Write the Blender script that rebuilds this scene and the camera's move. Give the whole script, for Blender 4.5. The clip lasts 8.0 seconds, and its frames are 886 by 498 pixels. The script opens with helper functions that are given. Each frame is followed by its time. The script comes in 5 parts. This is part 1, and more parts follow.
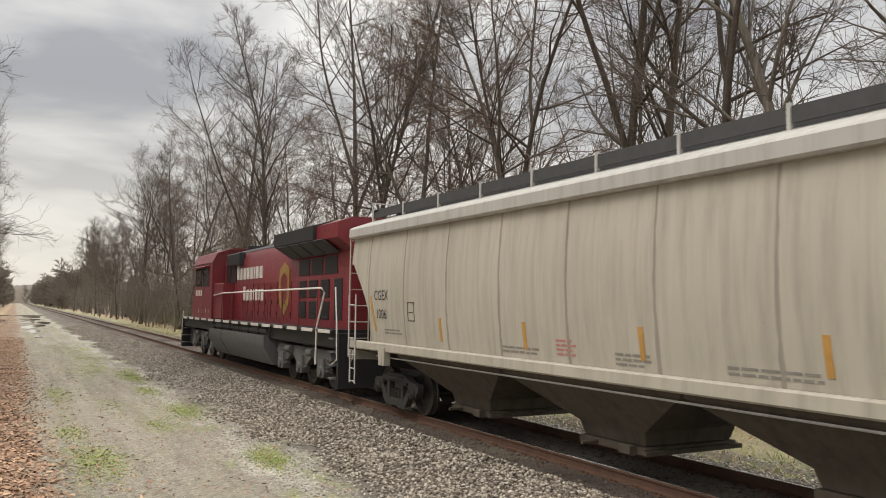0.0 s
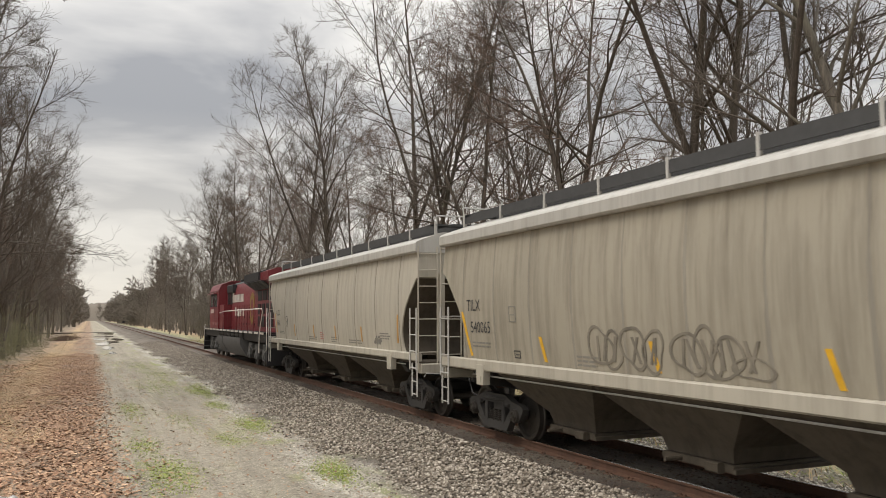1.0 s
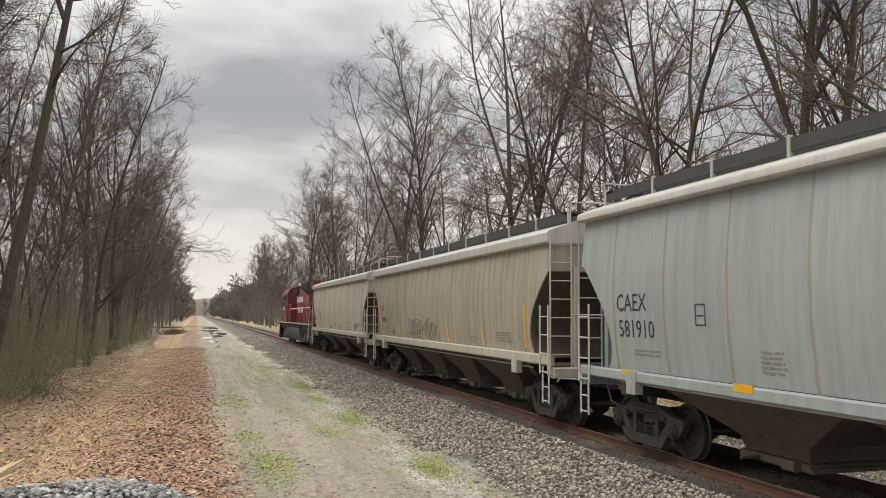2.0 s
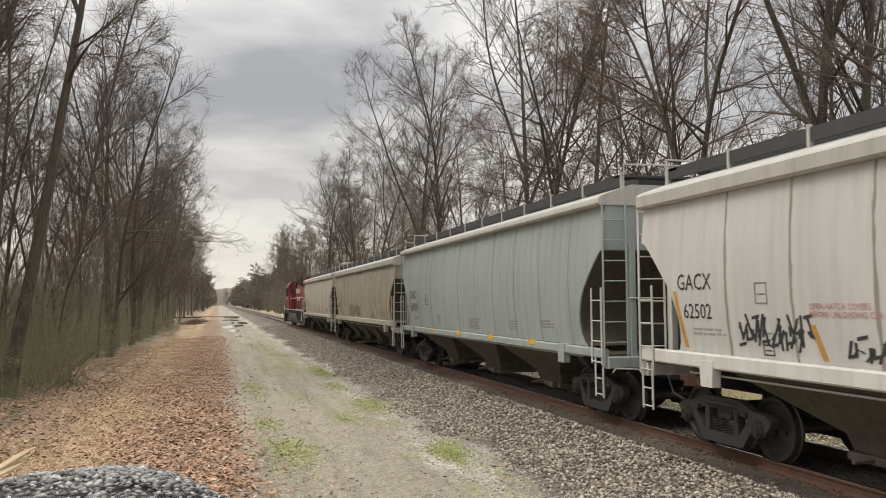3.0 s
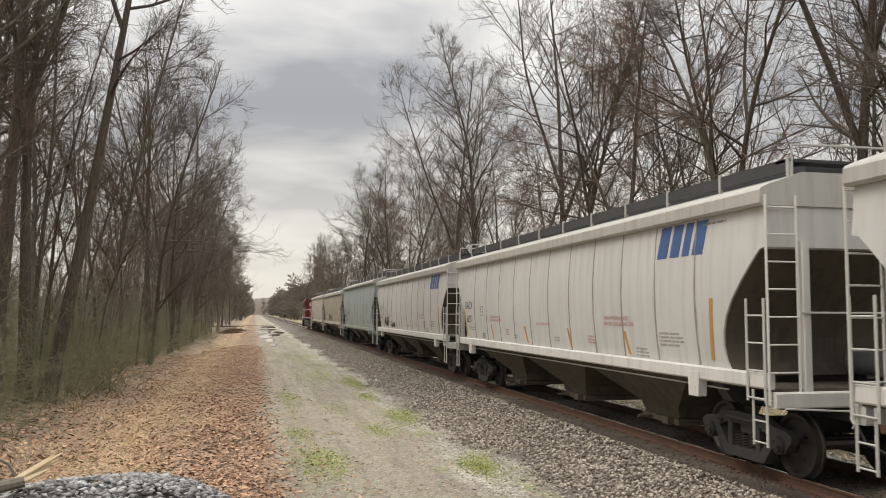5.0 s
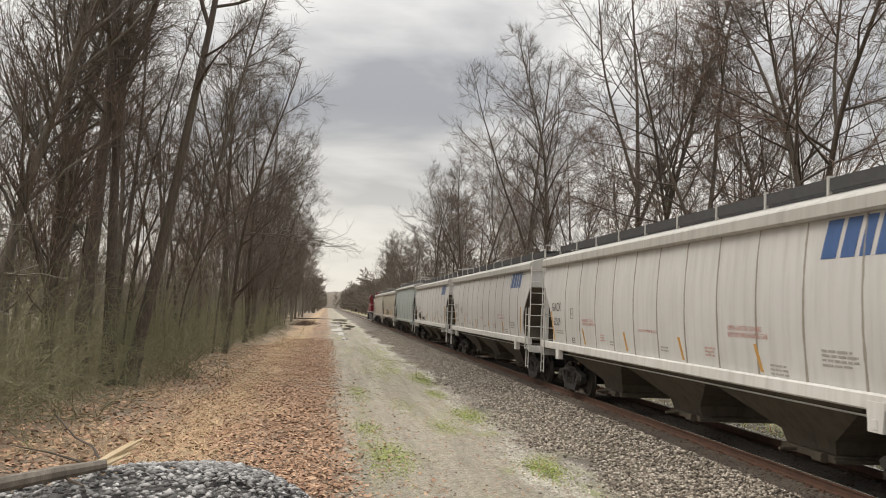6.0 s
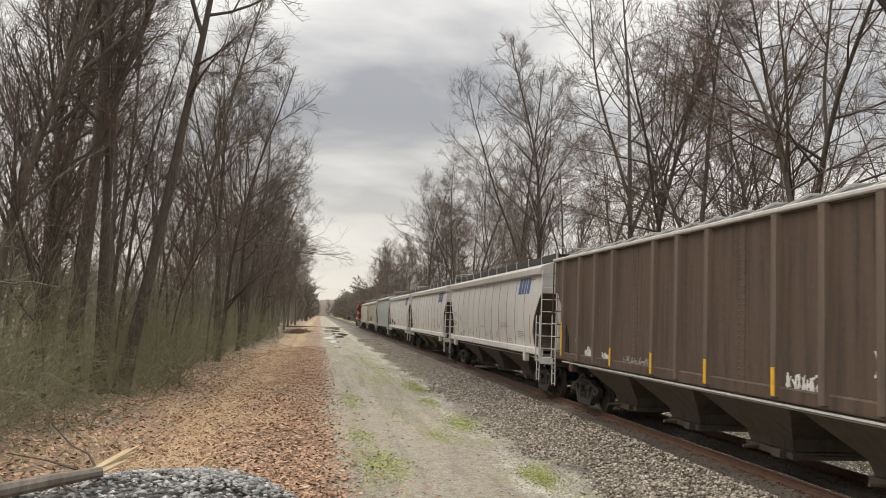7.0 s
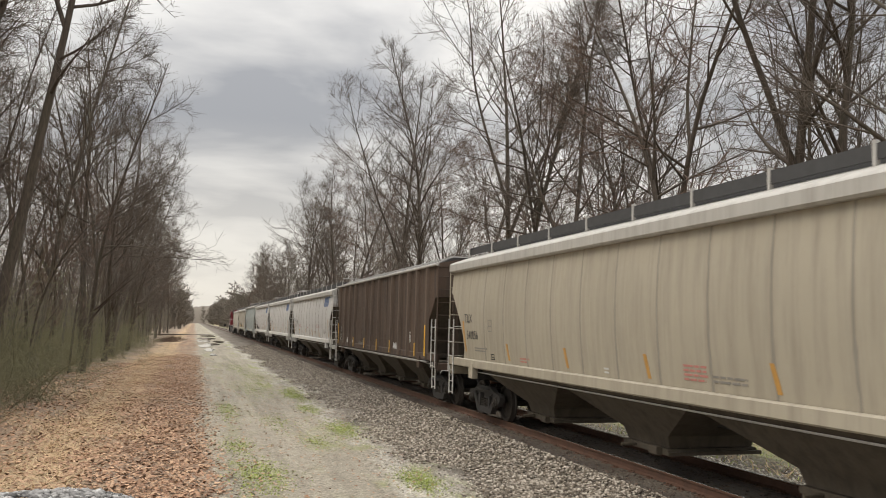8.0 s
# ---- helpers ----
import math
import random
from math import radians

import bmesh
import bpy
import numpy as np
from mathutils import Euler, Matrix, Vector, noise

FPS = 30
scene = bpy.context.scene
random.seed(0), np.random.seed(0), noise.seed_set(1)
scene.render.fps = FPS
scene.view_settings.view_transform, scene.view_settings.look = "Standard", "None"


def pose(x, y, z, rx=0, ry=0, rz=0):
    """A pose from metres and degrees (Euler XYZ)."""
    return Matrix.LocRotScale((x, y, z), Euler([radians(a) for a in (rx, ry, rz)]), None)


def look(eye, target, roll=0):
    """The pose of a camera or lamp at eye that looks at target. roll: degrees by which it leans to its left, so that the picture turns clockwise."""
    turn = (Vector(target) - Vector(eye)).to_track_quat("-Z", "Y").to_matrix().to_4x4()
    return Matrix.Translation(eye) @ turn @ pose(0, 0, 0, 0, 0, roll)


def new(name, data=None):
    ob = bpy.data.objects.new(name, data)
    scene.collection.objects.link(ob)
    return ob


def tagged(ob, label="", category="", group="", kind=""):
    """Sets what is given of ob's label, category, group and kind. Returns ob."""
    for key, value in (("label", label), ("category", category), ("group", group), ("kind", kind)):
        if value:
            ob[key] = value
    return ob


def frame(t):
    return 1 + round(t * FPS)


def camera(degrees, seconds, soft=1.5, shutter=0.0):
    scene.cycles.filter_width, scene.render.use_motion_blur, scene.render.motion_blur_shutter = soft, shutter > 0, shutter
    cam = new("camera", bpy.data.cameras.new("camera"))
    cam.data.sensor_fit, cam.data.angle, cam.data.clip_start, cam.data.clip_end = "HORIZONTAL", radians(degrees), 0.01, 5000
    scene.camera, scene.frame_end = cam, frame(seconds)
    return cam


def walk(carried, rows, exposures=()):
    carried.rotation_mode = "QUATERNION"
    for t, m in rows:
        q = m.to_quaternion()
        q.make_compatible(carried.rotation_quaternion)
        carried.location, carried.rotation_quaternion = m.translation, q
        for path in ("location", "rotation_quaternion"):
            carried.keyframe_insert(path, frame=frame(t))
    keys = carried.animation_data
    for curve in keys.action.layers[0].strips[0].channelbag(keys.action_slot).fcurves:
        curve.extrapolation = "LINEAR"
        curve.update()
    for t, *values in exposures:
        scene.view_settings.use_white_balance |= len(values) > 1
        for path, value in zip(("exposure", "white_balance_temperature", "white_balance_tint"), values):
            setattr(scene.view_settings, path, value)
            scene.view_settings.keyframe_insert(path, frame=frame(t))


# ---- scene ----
# The line of rails runs along +y; z = 0 is the top of the rails; the eye stands near x = 0, y = 0.
TRACK_X = 8.4675          # middle of the track


def aim(x, y, z, yaw, pitch, roll):
    return pose(x, y, z, 90 + pitch, 0, yaw) @ pose(0, 0, 0, 0, 0, roll)


cam = camera(57.14, 8.0, soft=0.4, shutter=0.06)
PATH = (
    (0.0, -0.063, 0.003, 2.334, -27.67, 3.92, 0.57),
    (0.5, -0.062, -0.011, 2.340, -25.24, 4.29, 0.52),
    (1.0, -0.070, -0.001, 2.340, -23.41, 4.77, -0.20),
    (1.5, -0.098, 0.049, 2.316, -20.41, 5.04, -1.24),
    (2.0, -0.113, 0.065, 2.317, -16.81, 4.66, 0.51),
    (2.2, -0.104, 0.059, 2.317, -16.04, 4.44, 0.90),
    (3.3, -0.020, 0.034, 2.299, -15.45, 3.55, -1.14),
    (3.5, -0.029, 0.034, 2.290, -15.50, 3.72, -1.65),
    (4.0, 0.035, 0.056, 2.304, -15.64, 4.13, -2.01),
    (4.2, 0.033, 0.048, 2.315, -15.45, 4.27, -1.73),
    (5.3, 0.046, -0.025, 2.326, -11.47, 4.48, 1.08),
    (5.5, 0.045, -0.018, 2.336, -10.33, 4.42, 1.57),
    (6.0, 0.030, -0.006, 2.340, -7.91, 4.30, 2.34),
    (6.5, 0.035, -0.016, 2.336, -7.08, 4.48, 2.41),
    (7.0, 0.017, -0.046, 2.337, -8.39, 4.87, 2.25),
    (7.5, 0.019, -0.034, 2.335, -11.79, 5.28, 1.91),
    (8.0, 0.027, 0.020, 2.336, -16.81, 5.45, 1.38),
)
walk(cam, [(row[0], aim(*row[1:])) for row in PATH], [(0.0, -0.12, 6760, 10), (8.0, -0.12, 6760, 10)])

# ---- light: an overcast sky with a veiled sun ----
SUN_EL, SUN_AZ = radians(52), radians(-100)     # azimuth from +y towards +x


def sky_world():
    w = bpy.data.worlds.new("overcast_sky")
    w.use_nodes = True
    scene.world = w
    nt = w.node_tree
    n, link = nt.nodes, nt.links.new
    n.clear()
    out = n.new("ShaderNodeOutputWorld")
    back = n.new("ShaderNodeBackground")
    sky = n.new("ShaderNodeTexSky")
    sky.sky_type, sky.sun_disc = "NISHITA", False
    sky.sun_elevation, sky.sun_rotation = SUN_EL, SUN_AZ
    dim = n.new("ShaderNodeVectorMath")
    dim.operation = "SCALE"
    dim.inputs["Scale"].default_value = 0.10
    link(sky.outputs[0], dim.inputs[0])
    co = n.new("ShaderNodeTexCoord")
    sep = n.new("ShaderNodeSeparateXYZ")
    link(co.outputs["Generated"], sep.inputs[0])
    # a cloud layer seen in perspective: the direction divided by its height
    up = n.new("ShaderNodeMath")
    up.operation = "MAXIMUM"
    up.inputs[1].default_value = 0.0
    link(sep.outputs["Z"], up.inputs[0])
    lift = n.new("ShaderNodeMath")
    lift.operation = "ADD"
    lift.inputs[1].default_value = 0.12
    link(up.outputs[0], lift.inputs[0])
    div = n.new("ShaderNodeVectorMath")
    div.operation = "DIVIDE"
    link(co.outputs["Generated"], div.inputs[0])
    link(lift.outputs[0], div.inputs[1])
    noi = n.new("ShaderNodeTexNoise")
    noi.inputs["Scale"].default_value = 1.0
    noi.inputs["Detail"].default_value = 6
    noi.inputs["Roughness"].default_value = 0.5
    noi.inputs["Distortion"].default_value = 0.35
    link(div.outputs[0], noi.inputs["Vector"])
    ramp = n.new("ShaderNodeValToRGB")
    ramp.color_ramp.elements[0].position, ramp.color_ramp.elements[0].color = 0.38, (0.45, 0.46, 0.485, 1)
    ramp.color_ramp.elements[1].position, ramp.color_ramp.elements[1].color = 0.60, (1.0, 0.99, 0.965, 1)
    link(noi.outputs["Fac"], ramp.inputs[0])
    # thinner, brighter veil towards the horizon
    hor = n.new("ShaderNodeValToRGB")
    hor.color_ramp.elements[0].position, hor.color_ramp.elements[0].color = 0.0, (1, 1, 1, 1)
    hor.color_ramp.elements[1].position, hor.color_ramp.elements[1].color = 0.24, (0, 0, 0, 1)
    link(up.outputs[0], hor.inputs[0])
    mix = n.new("ShaderNodeMixRGB")
    mix.inputs[2].default_value = (1.05, 1.0, 0.92, 1)
    link(hor.outputs[0], mix.inputs[0])
    link(ramp.outputs[0], mix.inputs[1])
    add = n.new("ShaderNodeMixRGB")
    add.inputs[0].default_value = 0.86
    link(dim.outputs[0], add.inputs[1])
    link(mix.outputs[0], add.inputs[2])
    link(add.outputs[0], back.inputs[0])
    # an overcast dome grows brighter towards the zenith
    dome = n.new("ShaderNodeMath")
    dome.operation = "MULTIPLY_ADD"
    dome.inputs[1].default_value, dome.inputs[2].default_value = 3.6, 0.96
    cube = n.new("ShaderNodeMath")
    cube.operation = "POWER"
    cube.inputs[1].default_value = 2.6
    link(up.outputs[0], cube.inputs[0])
    link(cube.outputs[0], dome.inputs[0])
    link(dome.outputs[0], back.inputs[1])
    link(back.outputs[0], out.inputs[0])


sky_world()
sun_data = bpy.data.lights.new("sun", "SUN")
sun_data.energy, sun_data.angle, sun_data.color = 1.5, radians(25), (1.0, 0.93, 0.82)
sun = new("sun", sun_data)
sun_dir = Vector((math.sin(SUN_AZ) * math.cos(SUN_EL), math.cos(SUN_AZ) * math.cos(SUN_EL), math.sin(SUN_EL)))
sun.matrix_world = look(sun_dir * 100, (0, 0, 0))
scene.view_settings.exposure = 0.0


# ---- materials ----
def material(name, build):
    m = bpy.data.materials.new(name)
    m.use_nodes = True
    nt = m.node_tree
    bsdf = nt.nodes["Principled BSDF"]
    build(nt, bsdf)
    return m


def node(nt, kind, **inputs):
    n = nt.nodes.new(kind)
    for key, value in inputs.items():
        n.inputs[key.replace("_", " ")].default_value = value
    return n


def coords(nt, scale=(1, 1, 1), offset_by_object=False):
    co = nt.nodes.new("ShaderNodeTexCoord")
    mp = nt.nodes.new("ShaderNodeMapping")
    mp.inputs["Scale"].default_value = scale
    nt.links.new(co.outputs["Object"], mp.inputs[0])
    if offset_by_object:
        info = nt.nodes.new("ShaderNodeObjectInfo")
        mul = nt.nodes.new("ShaderNodeMath")
        mul.operation = "MULTIPLY"
        mul.inputs[1].default_value = 37.0
        nt.links.new(info.outputs["Random"], mul.inputs[0])
        nt.links.new(mul.outputs[0], mp.inputs["Location"])
    return mp.outputs[0]


def noise_fac(nt, vec, scale, detail=5.0, rough=0.6):
    n = node(nt, "ShaderNodeTexNoise", Scale=scale, Detail=detail, Roughness=rough)
    nt.links.new(vec, n.inputs["Vector"])
    return n.outputs["Fac"]


def ramp(nt, fac, stops, mode="LINEAR"):
    r = nt.nodes.new("ShaderNodeValToRGB")
    r.color_ramp.interpolation = mode
    e = r.color_ramp.elements
    while len(e) < len(stops):
        e.new(0.5)
    for el, (p, c) in zip(e, stops):
        el.position = p
        el.color = (*c, 1) if len(c) == 3 else c
    nt.links.new(fac, r.inputs[0])
    return r.outputs[0]


def mixed(nt, fac, a, b, mode="MIX"):
    m = nt.nodes.new("ShaderNodeMixRGB")
    m.blend_type = mode
    for k, v in ((0, fac), (1, a), (2, b)):
        if isinstance(v, (float, int)):
            m.inputs[k].default_value = v
        elif isinstance(v, tuple):
            m.inputs[k].default_value = (*v, 1)
        else:
            nt.links.new(v, m.inputs[k])
    return m.outputs[0]


def bump(nt, bsdf, height, strength, distance):
    b = node(nt, "ShaderNodeBump", Strength=strength, Distance=distance)
    nt.links.new(height, b.inputs["Height"])
    nt.links.new(b.outputs[0], bsdf.inputs["Normal"])


def g(v):
    return (v, v, v)


def weathered(name, base, dirt, streak=0.5, rough=0.55, rust=0.25, metal=0.0):
    """Painted steel: clouded colour, grime runs down the sides, small rust spots."""
    def build(nt, bsdf):
        big = noise_fac(nt, coords(nt, (0.35, 0.35, 0.35)), 1.0, 4)
        runs = noise_fac(nt, coords(nt, (3.2, 3.2, 0.22)), 1.6, 6, 0.65)
        fine = noise_fac(nt, coords(nt, (1, 1, 1)), 9.0, 8, 0.7)
        c = mixed(nt, ramp(nt, big, [(0.3, g(0)), (0.7, g(0.6))]), base, tuple(b * 0.80 for b in base))
        c = mixed(nt, ramp(nt, runs, [(0.44, g(0)), (0.74, g(streak))]), c, dirt)
        spots = ramp(nt, fine, [(0.66, g(0)), (0.76, g(rust))])
        c = mixed(nt, spots, c, (0.16, 0.07, 0.035))
        nt.links.new(c, bsdf.inputs["Base Color"])
        r = ramp(nt, fine, [(0.2, g(rough - 0.1)), (0.8, g(min(rough + 0.2, 1)))])
        nt.links.new(r, bsdf.inputs["Roughness"])
        bsdf.inputs["Metallic"].default_value = metal
        bump(nt, bsdf, fine, 0.12, 0.01)
    return material(name, build)


def plain(name, colour, rough=0.6, metal=0.0, vary=0.25, scale=6.0):
    def build(nt, bsdf):
        f = noise_fac(nt, coords(nt), scale, 6)
        c = mixed(nt, ramp(nt, f, [(0.3, g(0)), (0.75, g(1))]), colour, tuple(v * (1 - vary) for v in colour))
        nt.links.new(c, bsdf.inputs["Base Color"])
        bsdf.inputs["Roughness"].default_value = rough
        bsdf.inputs["Metallic"].default_value = metal
        bump(nt, bsdf, f, 0.1, 0.01)
    return material(name, build)


PAINT_CREAM = weathered("cream_paint", (0.45, 0.415, 0.345), (0.22, 0.195, 0.155), 0.55)
PAINT_TAN = weathered("tan_paint", (0.36, 0.325, 0.258), (0.15, 0.13, 0.10), 0.75)
PAINT_BLUE = weathered("pale_blue_paint", (0.32, 0.36, 0.345), (0.17, 0.18, 0.17), 0.5)
PAINT_WHITE = weathered("white_paint", (0.555, 0.545, 0.525), (0.32, 0.305, 0.28), 0.45, rust=0.12)
PAINT_BEIGE = weathered("beige_paint", (0.385, 0.345, 0.27), (0.21, 0.185, 0.145), 0.6)
PAINT_BROWN = weathered("brown_paint", (0.092, 0.060, 0.042), (0.030, 0.024, 0.020), 0.95, 0.65, 0.5)
SILL_WHITE = weathered("pale_sill_paint", (0.64, 0.625, 0.59), (0.36, 0.335, 0.30), 0.5)
ROOF_GREY = weathered("roof_grey", (0.44, 0.425, 0.39), (0.22, 0.20, 0.17), 0.55)
SEAM = weathered("seam_grime", (0.29, 0.265, 0.22), (0.19, 0.17, 0.14), 0.8, 0.8)
SEAM_BROWN = weathered("post_brown", (0.135, 0.098, 0.074), (0.055, 0.043, 0.035), 0.85, 0.7)
# Dirty brown, taken darker for the shade under the body and at the ends.
HOPPER_DIRT_SHADE = weathered("chute_dirt_and_shade", (0.088, 0.072, 0.053), (0.038, 0.030, 0.022), 0.8, 0.8)
DARK_STEEL = plain("dark_cast_steel", (0.045, 0.042, 0.040), 0.75)
WHEEL_STEEL = plain("wheel_steel", (0.07, 0.062, 0.055), 0.5, 0.6)
TREAD = plain("polished_tread", (0.55, 0.54, 0.52), 0.25, 1.0)
GRATING = plain("dark_grating", (0.055, 0.055, 0.055), 0.7)
BRIGHT_STEEL = weathered("galvanised", (0.52, 0.51, 0.48), (0.25, 0.23, 0.2), 0.4, 0.5, 0.2)
YELLOW = plain("reflector_yellow", (0.75, 0.42, 0.03), 0.4)
AMBER = plain("reflector_amber", (0.50, 0.27, 0.07), 0.5)
INK = plain("black_lettering", (0.035, 0.035, 0.037), 0.7)
INK_GREY = plain("grey_lettering", (0.24, 0.225, 0.20), 0.8)
INK_TAG = plain("faded_grey_spray_paint", (0.235, 0.208, 0.166), 0.85, vary=0.5, scale=3.0)
INK_PALE = plain("worn_grey_lettering", (0.36, 0.34, 0.31), 0.8)
INK_FADED = plain("bleached_red_lettering", (0.50, 0.33, 0.29), 0.8)
INK_RED = plain("faded_red_lettering", (0.48, 0.20, 0.17), 0.8)
INK_BLUE = plain("blue_emblem", (0.06, 0.12, 0.28), 0.5)
CHALK = plain("white_spray_paint", (0.62, 0.62, 0.60), 0.8)
LOCO_RED = weathered("locomotive_red", (0.19, 0.020, 0.026), (0.06, 0.018, 0.018), 0.5, 0.38, 0.15)
LOCO_BLACK = plain("locomotive_black", (0.018, 0.017, 0.018), 0.55)
LOCO_GREY = weathered("underframe_grey", (0.12, 0.118, 0.115), (0.05, 0.045, 0.04), 0.6, 0.7)
LOCO_WHITE = plain("locomotive_white", (0.66, 0.62, 0.56), 0.5)
LOCO_GOLD = plain("emblem_gold", (0.30, 0.19, 0.05), 0.5)
RAIL_RUST = weathered("rail_rust", (0.12, 0.062, 0.040), (0.05, 0.032, 0.025), 0.6, 0.8, 0.4)
RAIL_TOP = plain("rail_top_polished", (0.60, 0.59, 0.57), 0.22, 1.0, 0.1)
TIE_WOOD = weathered("old_sleeper_wood", (0.075, 0.058, 0.046), (0.03, 0.025, 0.02), 0.6, 0.9)


def glass_build(nt, bsdf):
    bsdf.inputs["Base Color"].default_value = (0.012, 0.014, 0.016, 1)
    bsdf.inputs["Roughness"].default_value = 0.06


CAB_GLASS = material("dark_cab_glass", glass_build)


def bark(name, base, moss):
    def build(nt, bsdf):
        v = coords(nt, (1, 1, 0.18), True)
        ridges = noise_fac(nt, v, 14.0, 6, 0.7)
        big = noise_fac(nt, coords(nt, (1, 1, 0.4), True), 0.7, 3)
        c = mixed(nt, ramp(nt, ridges, [(0.35, g(0)), (0.7, g(1))]), tuple(b * 0.55 for b in base), tuple(b * 1.3 for b in base))
        c = mixed(nt, ramp(nt, big, [(0.5, g(0)), (0.75, g(0.55))]), c, moss)
        nt.links.new(c, bsdf.inputs["Base Color"])
        bsdf.inputs["Roughness"].default_value = 0.9
        bump(nt, bsdf, ridges, 0.5, 0.03)
    return material(name, build)


BARK = bark("grey_brown_bark", (0.090, 0.071, 0.056), (0.080, 0.075, 0.044))
BARK_PALE = bark("pale_grey_bark", (0.155, 0.134, 0.110), (0.13, 0.125, 0.08))
TWIG = bark("twig_bark", (0.125, 0.100, 0.079), (0.110, 0.098, 0.066))
TWIG_RUSSET = bark("russet_twig_bark", (0.165, 0.112, 0.082), (0.14, 0.10, 0.07))
# Bark lightened for the far woods: distance haze put into the colour.
TWIG_FAR_HAZE = bark("far_haze_bark", (0.185, 0.158, 0.128), (0.16, 0.145, 0.108))
BRUSH = bark("green_brown_stems", (0.20, 0.185, 0.105), (0.155, 0.19, 0.075))


def ground_build(nt, bsdf):
    """Bands along the line: wood floor, dry grass, leaf litter, lane of crushed stone, ballast, then mirrored grass and woods."""
    link = nt.links.new
    vec = coords(nt)
    wob = noise_fac(nt, coords(nt, (1, 0.35, 1)), 0.9, 5)
    sep = nt.nodes.new("ShaderNodeSeparateXYZ")
    link(vec, sep.inputs[0])
    sh = nt.nodes.new("ShaderNodeMath")
    sh.operation = "MULTIPLY_ADD"
    sh.inputs[1].default_value, sh.inputs[2].default_value = 2.6, -1.3
    link(wob, sh.inputs[0])
    fine = noise_fac(nt, vec, 26.0, 8, 0.75)
    mid = noise_fac(nt, vec, 4.5, 7, 0.7)
    big = noise_fac(nt, coords(nt, (1, 0.4, 1)), 0.6, 5)
    fw = nt.nodes.new("ShaderNodeMath")
    fw.operation = "MULTIPLY_ADD"
    fw.inputs[1].default_value = 0.9
    link(mid, fw.inputs[0])
    link(sh.outputs[0], fw.inputs[2])
    ax = nt.nodes.new("ShaderNodeMath")
    link(sep.outputs["X"], ax.inputs[0])
    link(fw.outputs[0], ax.inputs[1])
    mp = nt.nodes.new("ShaderNodeMapRange")
    mp.inputs["From Min"].default_value, mp.inputs["From Max"].default_value = -10.0, 30.0
    link(ax.outputs[0], mp.inputs["Value"])

    def at(x):
        return (x + 10.45) / 40.0

    # rusty: stained track bed, darkened further for the shade under the train
    floor_c, dry, leaf, rusty = (0.20, 0.145, 0.095), (0.43, 0.295, 0.165), (0.29, 0.185, 0.118), (0.062, 0.046, 0.037)
    # stone: darker than the ballast on it, so gaps between stones look shaded
    lane, stone, grass = (0.33, 0.295, 0.232), (0.125, 0.105, 0.085), (0.30, 0.31, 0.16)
    zone = ramp(nt, mp.outputs[0], [
        (at(-5.4), floor_c), (at(-4.0), (0.30, 0.205, 0.13)), (at(-3.0), dry), (at(-2.0), dry), (at(-1.2), leaf), (at(0.1), leaf), (at(0.55), lane),
        (at(3.7), lane), (at(4.2), (0.46, 0.43, 0.37)), (at(4.9), stone), (at(6.2), stone), (at(6.8), rusty), (at(9.9), rusty), (at(10.6), stone), (at(12.0), stone), (at(13.2), grass), (at(16.5), dry), (at(19), floor_c)])
    speck = ramp(nt, fine, [(0.30, g(0.22)), (0.5, g(0.95)), (0.70, g(1.8))])
    c = mixed(nt, 0.9, zone, speck, "MULTIPLY")
    blot = ramp(nt, noise_fac(nt, vec, 9.0, 8, 0.8), [(0.33, g(0.42)), (0.5, g(1.0)), (0.66, g(1.45))])
    c = mixed(nt, 0.9, c, blot, "MULTIPLY")
    ruts = ramp(nt, noise_fac(nt, coords(nt, (2.2, 0.12, 1)), 1.0, 6, 0.7), [(0.36, g(0.70)), (0.5, g(1.0)), (0.64, g(1.22))])
    c = mixed(nt, 0.9, c, ruts, "MULTIPLY")
    c = mixed(nt, ramp(nt, big, [(0.35, g(0)), (0.7, g(0.45))]), c, (0.30, 0.265, 0.21))
    # moss and grass on the lane
    lane_only = ramp(nt, mp.outputs[0], [(at(0.5), g(0)), (at(1.2), g(0.45)), (at(1.9), g(0.1)), (at(3.0), g(0.15)), (at(3.7), g(0.9)), (at(4.4), g(0.8)), (at(4.9), g(0))])
    tuft = ramp(nt, noise_fac(nt, coords(nt, (1, 0.3, 1)), 1.3, 6, 0.6), [(0.52, g(0)), (0.64, g(0.8))])
    c = mixed(nt, mixed(nt, 1.0, lane_only, tuft, "MULTIPLY"), c, (0.25, 0.29, 0.075))
    link(c, bsdf.inputs["Base Color"])
    bsdf.inputs["Roughness"].default_value = 0.95
    bump(nt, bsdf, fine, 0.9, 0.05)


GROUND = material("ground_bands", ground_build)


def stones_mat(name, dark, light, tint):
    def build(nt, bsdf):
        geo = nt.nodes.new("ShaderNodeNewGeometry")
        c = ramp(nt, geo.outputs["Random Per Island"], [(0.0, dark), (0.45, tint), (0.9, light), (1.0, tuple(min(1, v * 1.25) for v in light))])
        f = noise_fac(nt, coords(nt), 60.0, 4)
        c = mixed(nt, ramp(nt, f, [(0.35, g(0)), (0.7, g(0.5))]), c, tuple(v * 0.6 for v in tint))
        nt.links.new(c, bsdf.inputs["Base Color"])
        bsdf.inputs["Roughness"].default_value = 0.9
        bump(nt, bsdf, f, 0.3, 0.01)
    return material(name, build)


